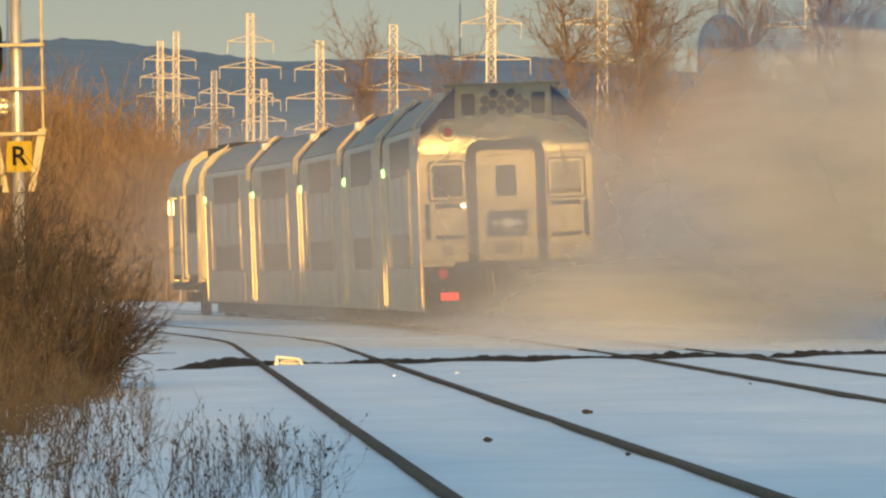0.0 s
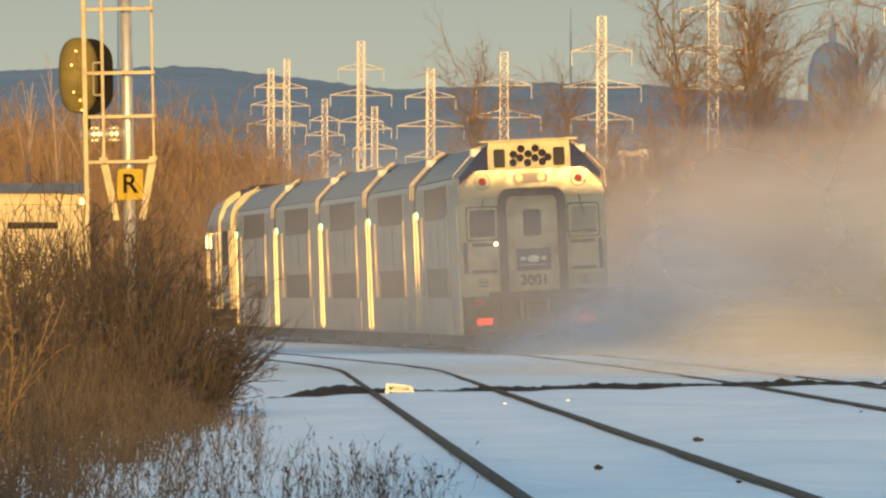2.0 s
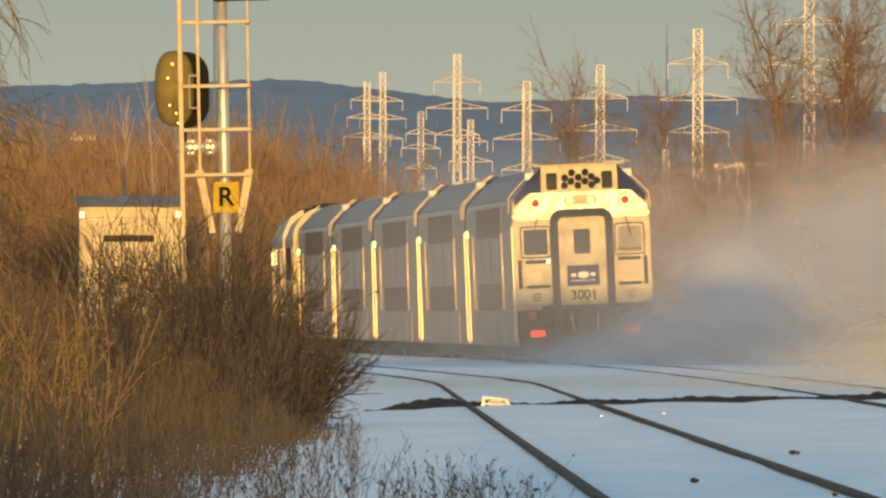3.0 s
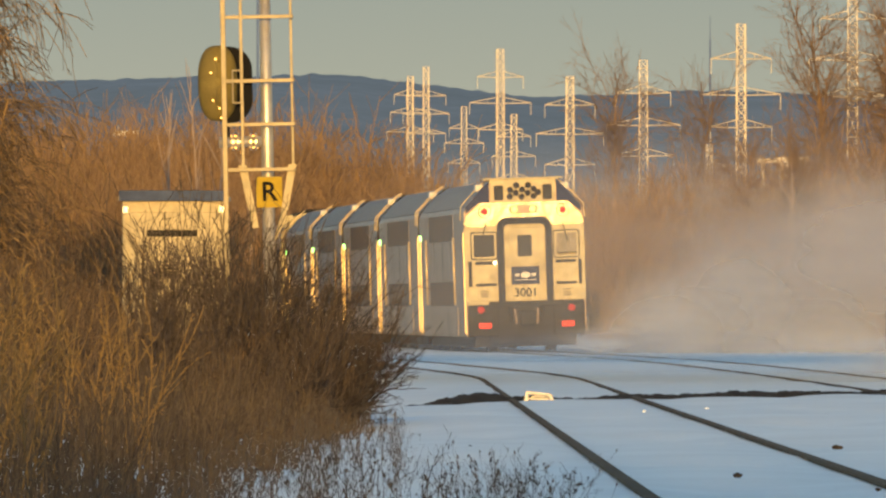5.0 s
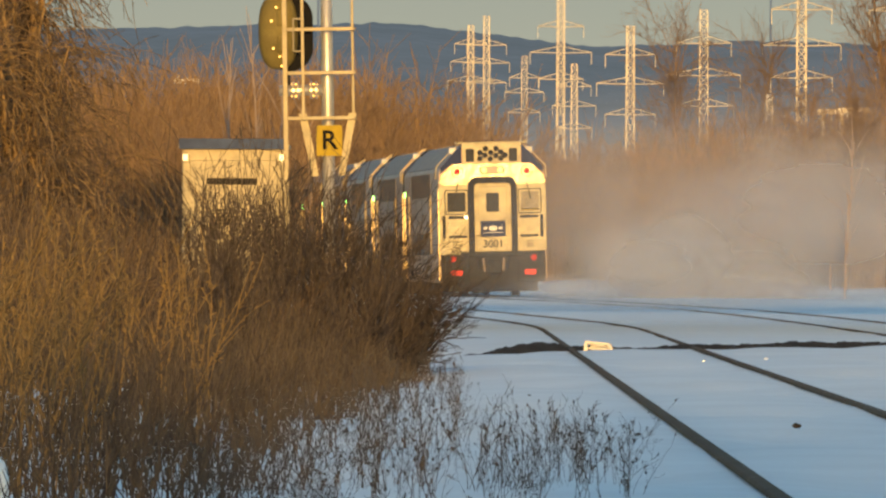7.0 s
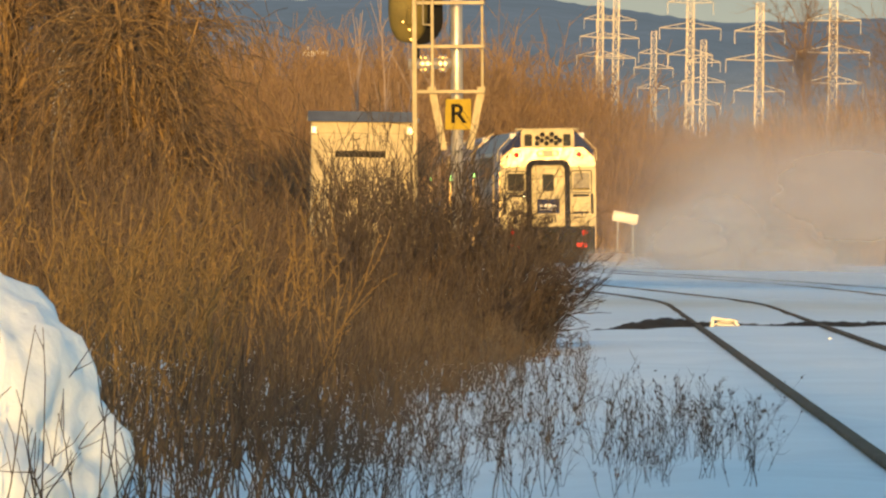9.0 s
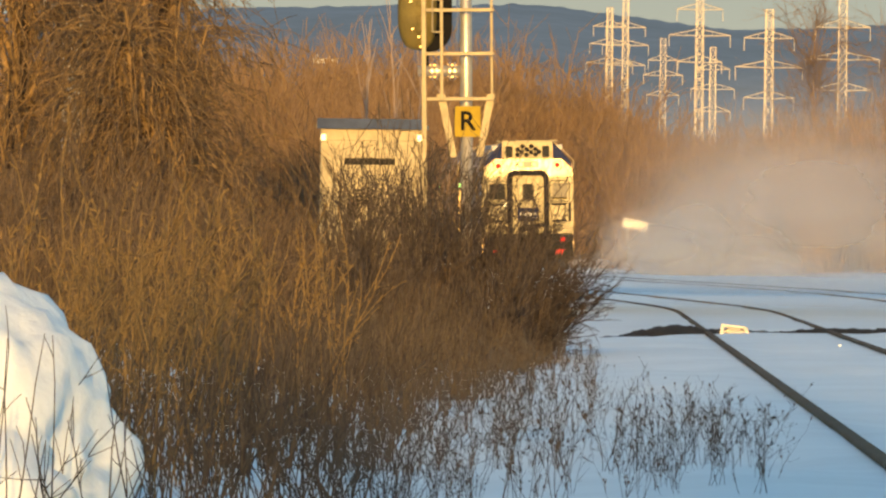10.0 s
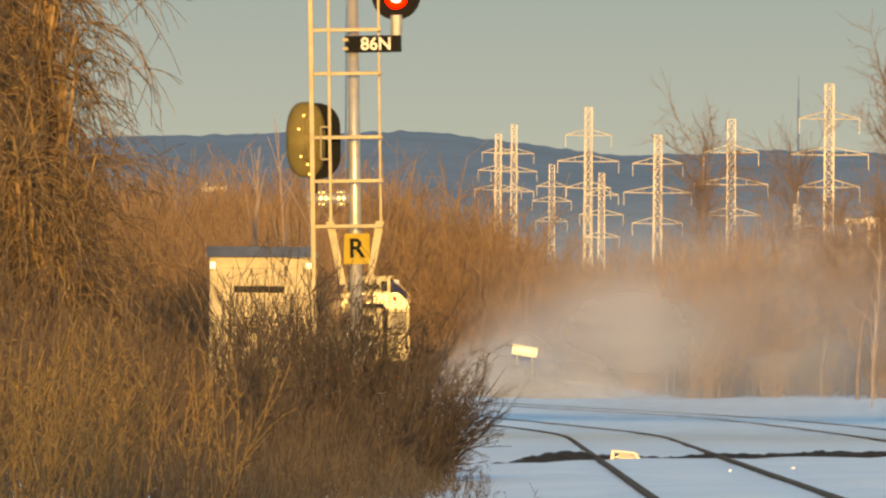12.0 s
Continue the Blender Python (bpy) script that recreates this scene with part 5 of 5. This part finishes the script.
def dust_clouds():
    # close behind the wheels, keeping up with the train
    billow("mid", follow(1.9, -3.5, 0.30), 2.4, 0.65)
    billow("thin", follow(3.2, -5.0, 1.0), 2.2, 1.7)
    billow("mid", follow(4.6, 3.0, 1.0), 3.4, 2.2)
    billow("thin", follow(6.5, 9.0, 2.0), 5.0, 3.6)
    billow("mid", follow(10.5, 16.0, 2.4), 7.0, 4.2)
    billow("mid", follow(6.0, 14.0, 0.6), 4.5, 1.2)
    # thrown up at first behind the train's end, then blown aside and left lower
    billow("thick", follow(1.7, -5.0, 0.45, (5.0, 4.0, 0.5), 3.6), 3.3, 1.9)
    billow("thick", follow(0.9, -8.0, 0.0, (7.0, 6.0, 0.0), 3.6), 4.6, 1.2)
    billow("thick", follow(2.9, -7.0, 1.5, (6.0, 8.0, 1.2), 2.6), 2.8, 2.7)
    billow("thick", follow(2.0, -10.0, 0.4, (8.0, 10.0, 0.3), 2.6), 3.8, 2.3)
    billow("thick", follow(0.6, -6.5, -0.1, (6.5, 5.0, 0.0), 3.4), 3.4, 1.3)
    billow("thin", follow(7.5, -16.0, 0.2), 7.5, 1.1)
    # two wide thin sheets added as haze before the train and the woods
    billow("thin", stay(1.6, 276, 1.6, 0.15), 7.0, 3.8)
    billow("thin", stay(13.0, 430, 2.4, 0.2), 14.0, 5.0)
    # the great veil between the bridge and its shade, blown slowly across the line and away
    billow("thick", stay(10.2, 256, 2.8, 0.50, -0.05), 5.6, 4.6)
    billow("mid", stay(9.6, 262, 1.8, 0.55, -0.05), 5.2, 3.6)
    billow("thick", stay(12.4, 252, 3.2, 0.5, -0.05), 5.4, 5.0)
    billow("mid", stay(7.0, 268, 0.3, 0.6, -0.05), 5.0, 1.4)
    billow("thick", stay(7.4, 254, 0.5, 0.6, -0.06), 4.6, 1.7)
    billow("thick", stay(9.6, 264, 0.6, 0.6, -0.04), 4.8, 1.8)
    billow("mid", stay(6.4, 222, 0.0, 0.8, -0.03), 5.6, 0.85)
    billow("thin", stay(4.0, 232, 0.1, 0.9, -0.03), 5.6, 0.8)
    billow("thin", stay(3.2, 272, 1.6, 1.0, -0.05), 6.4, 3.4)
    billow("mid", stay(5.8, 266, 2.4, 0.9, -0.05), 4.6, 3.6)
    billow("thin", stay(3.0, 338, 0.1, 0.1), 9.0, 0.9)
    # wide sheets added as distance haze over the line and woods farther on
    billow("thin", stay(8, 640, 2.0, 0.3), 16, 5.0)
    billow("thin", stay(14, 705, 4.5, 0.2), 26, 8.5)
    billow("thin", stay(22, 660, 3.0, 0.3), 18, 6.0)


dust_clouds()


# ================= motion of the train =================
def motions():
    for car, ahead in TRAIN:
        walk(car, [(t, car_pose(t, ahead)) for t in np.arange(0, 12.01, 0.5).tolist()])
    for cloud, rows in BILLOWS:
        walk(cloud, rows)


motions()
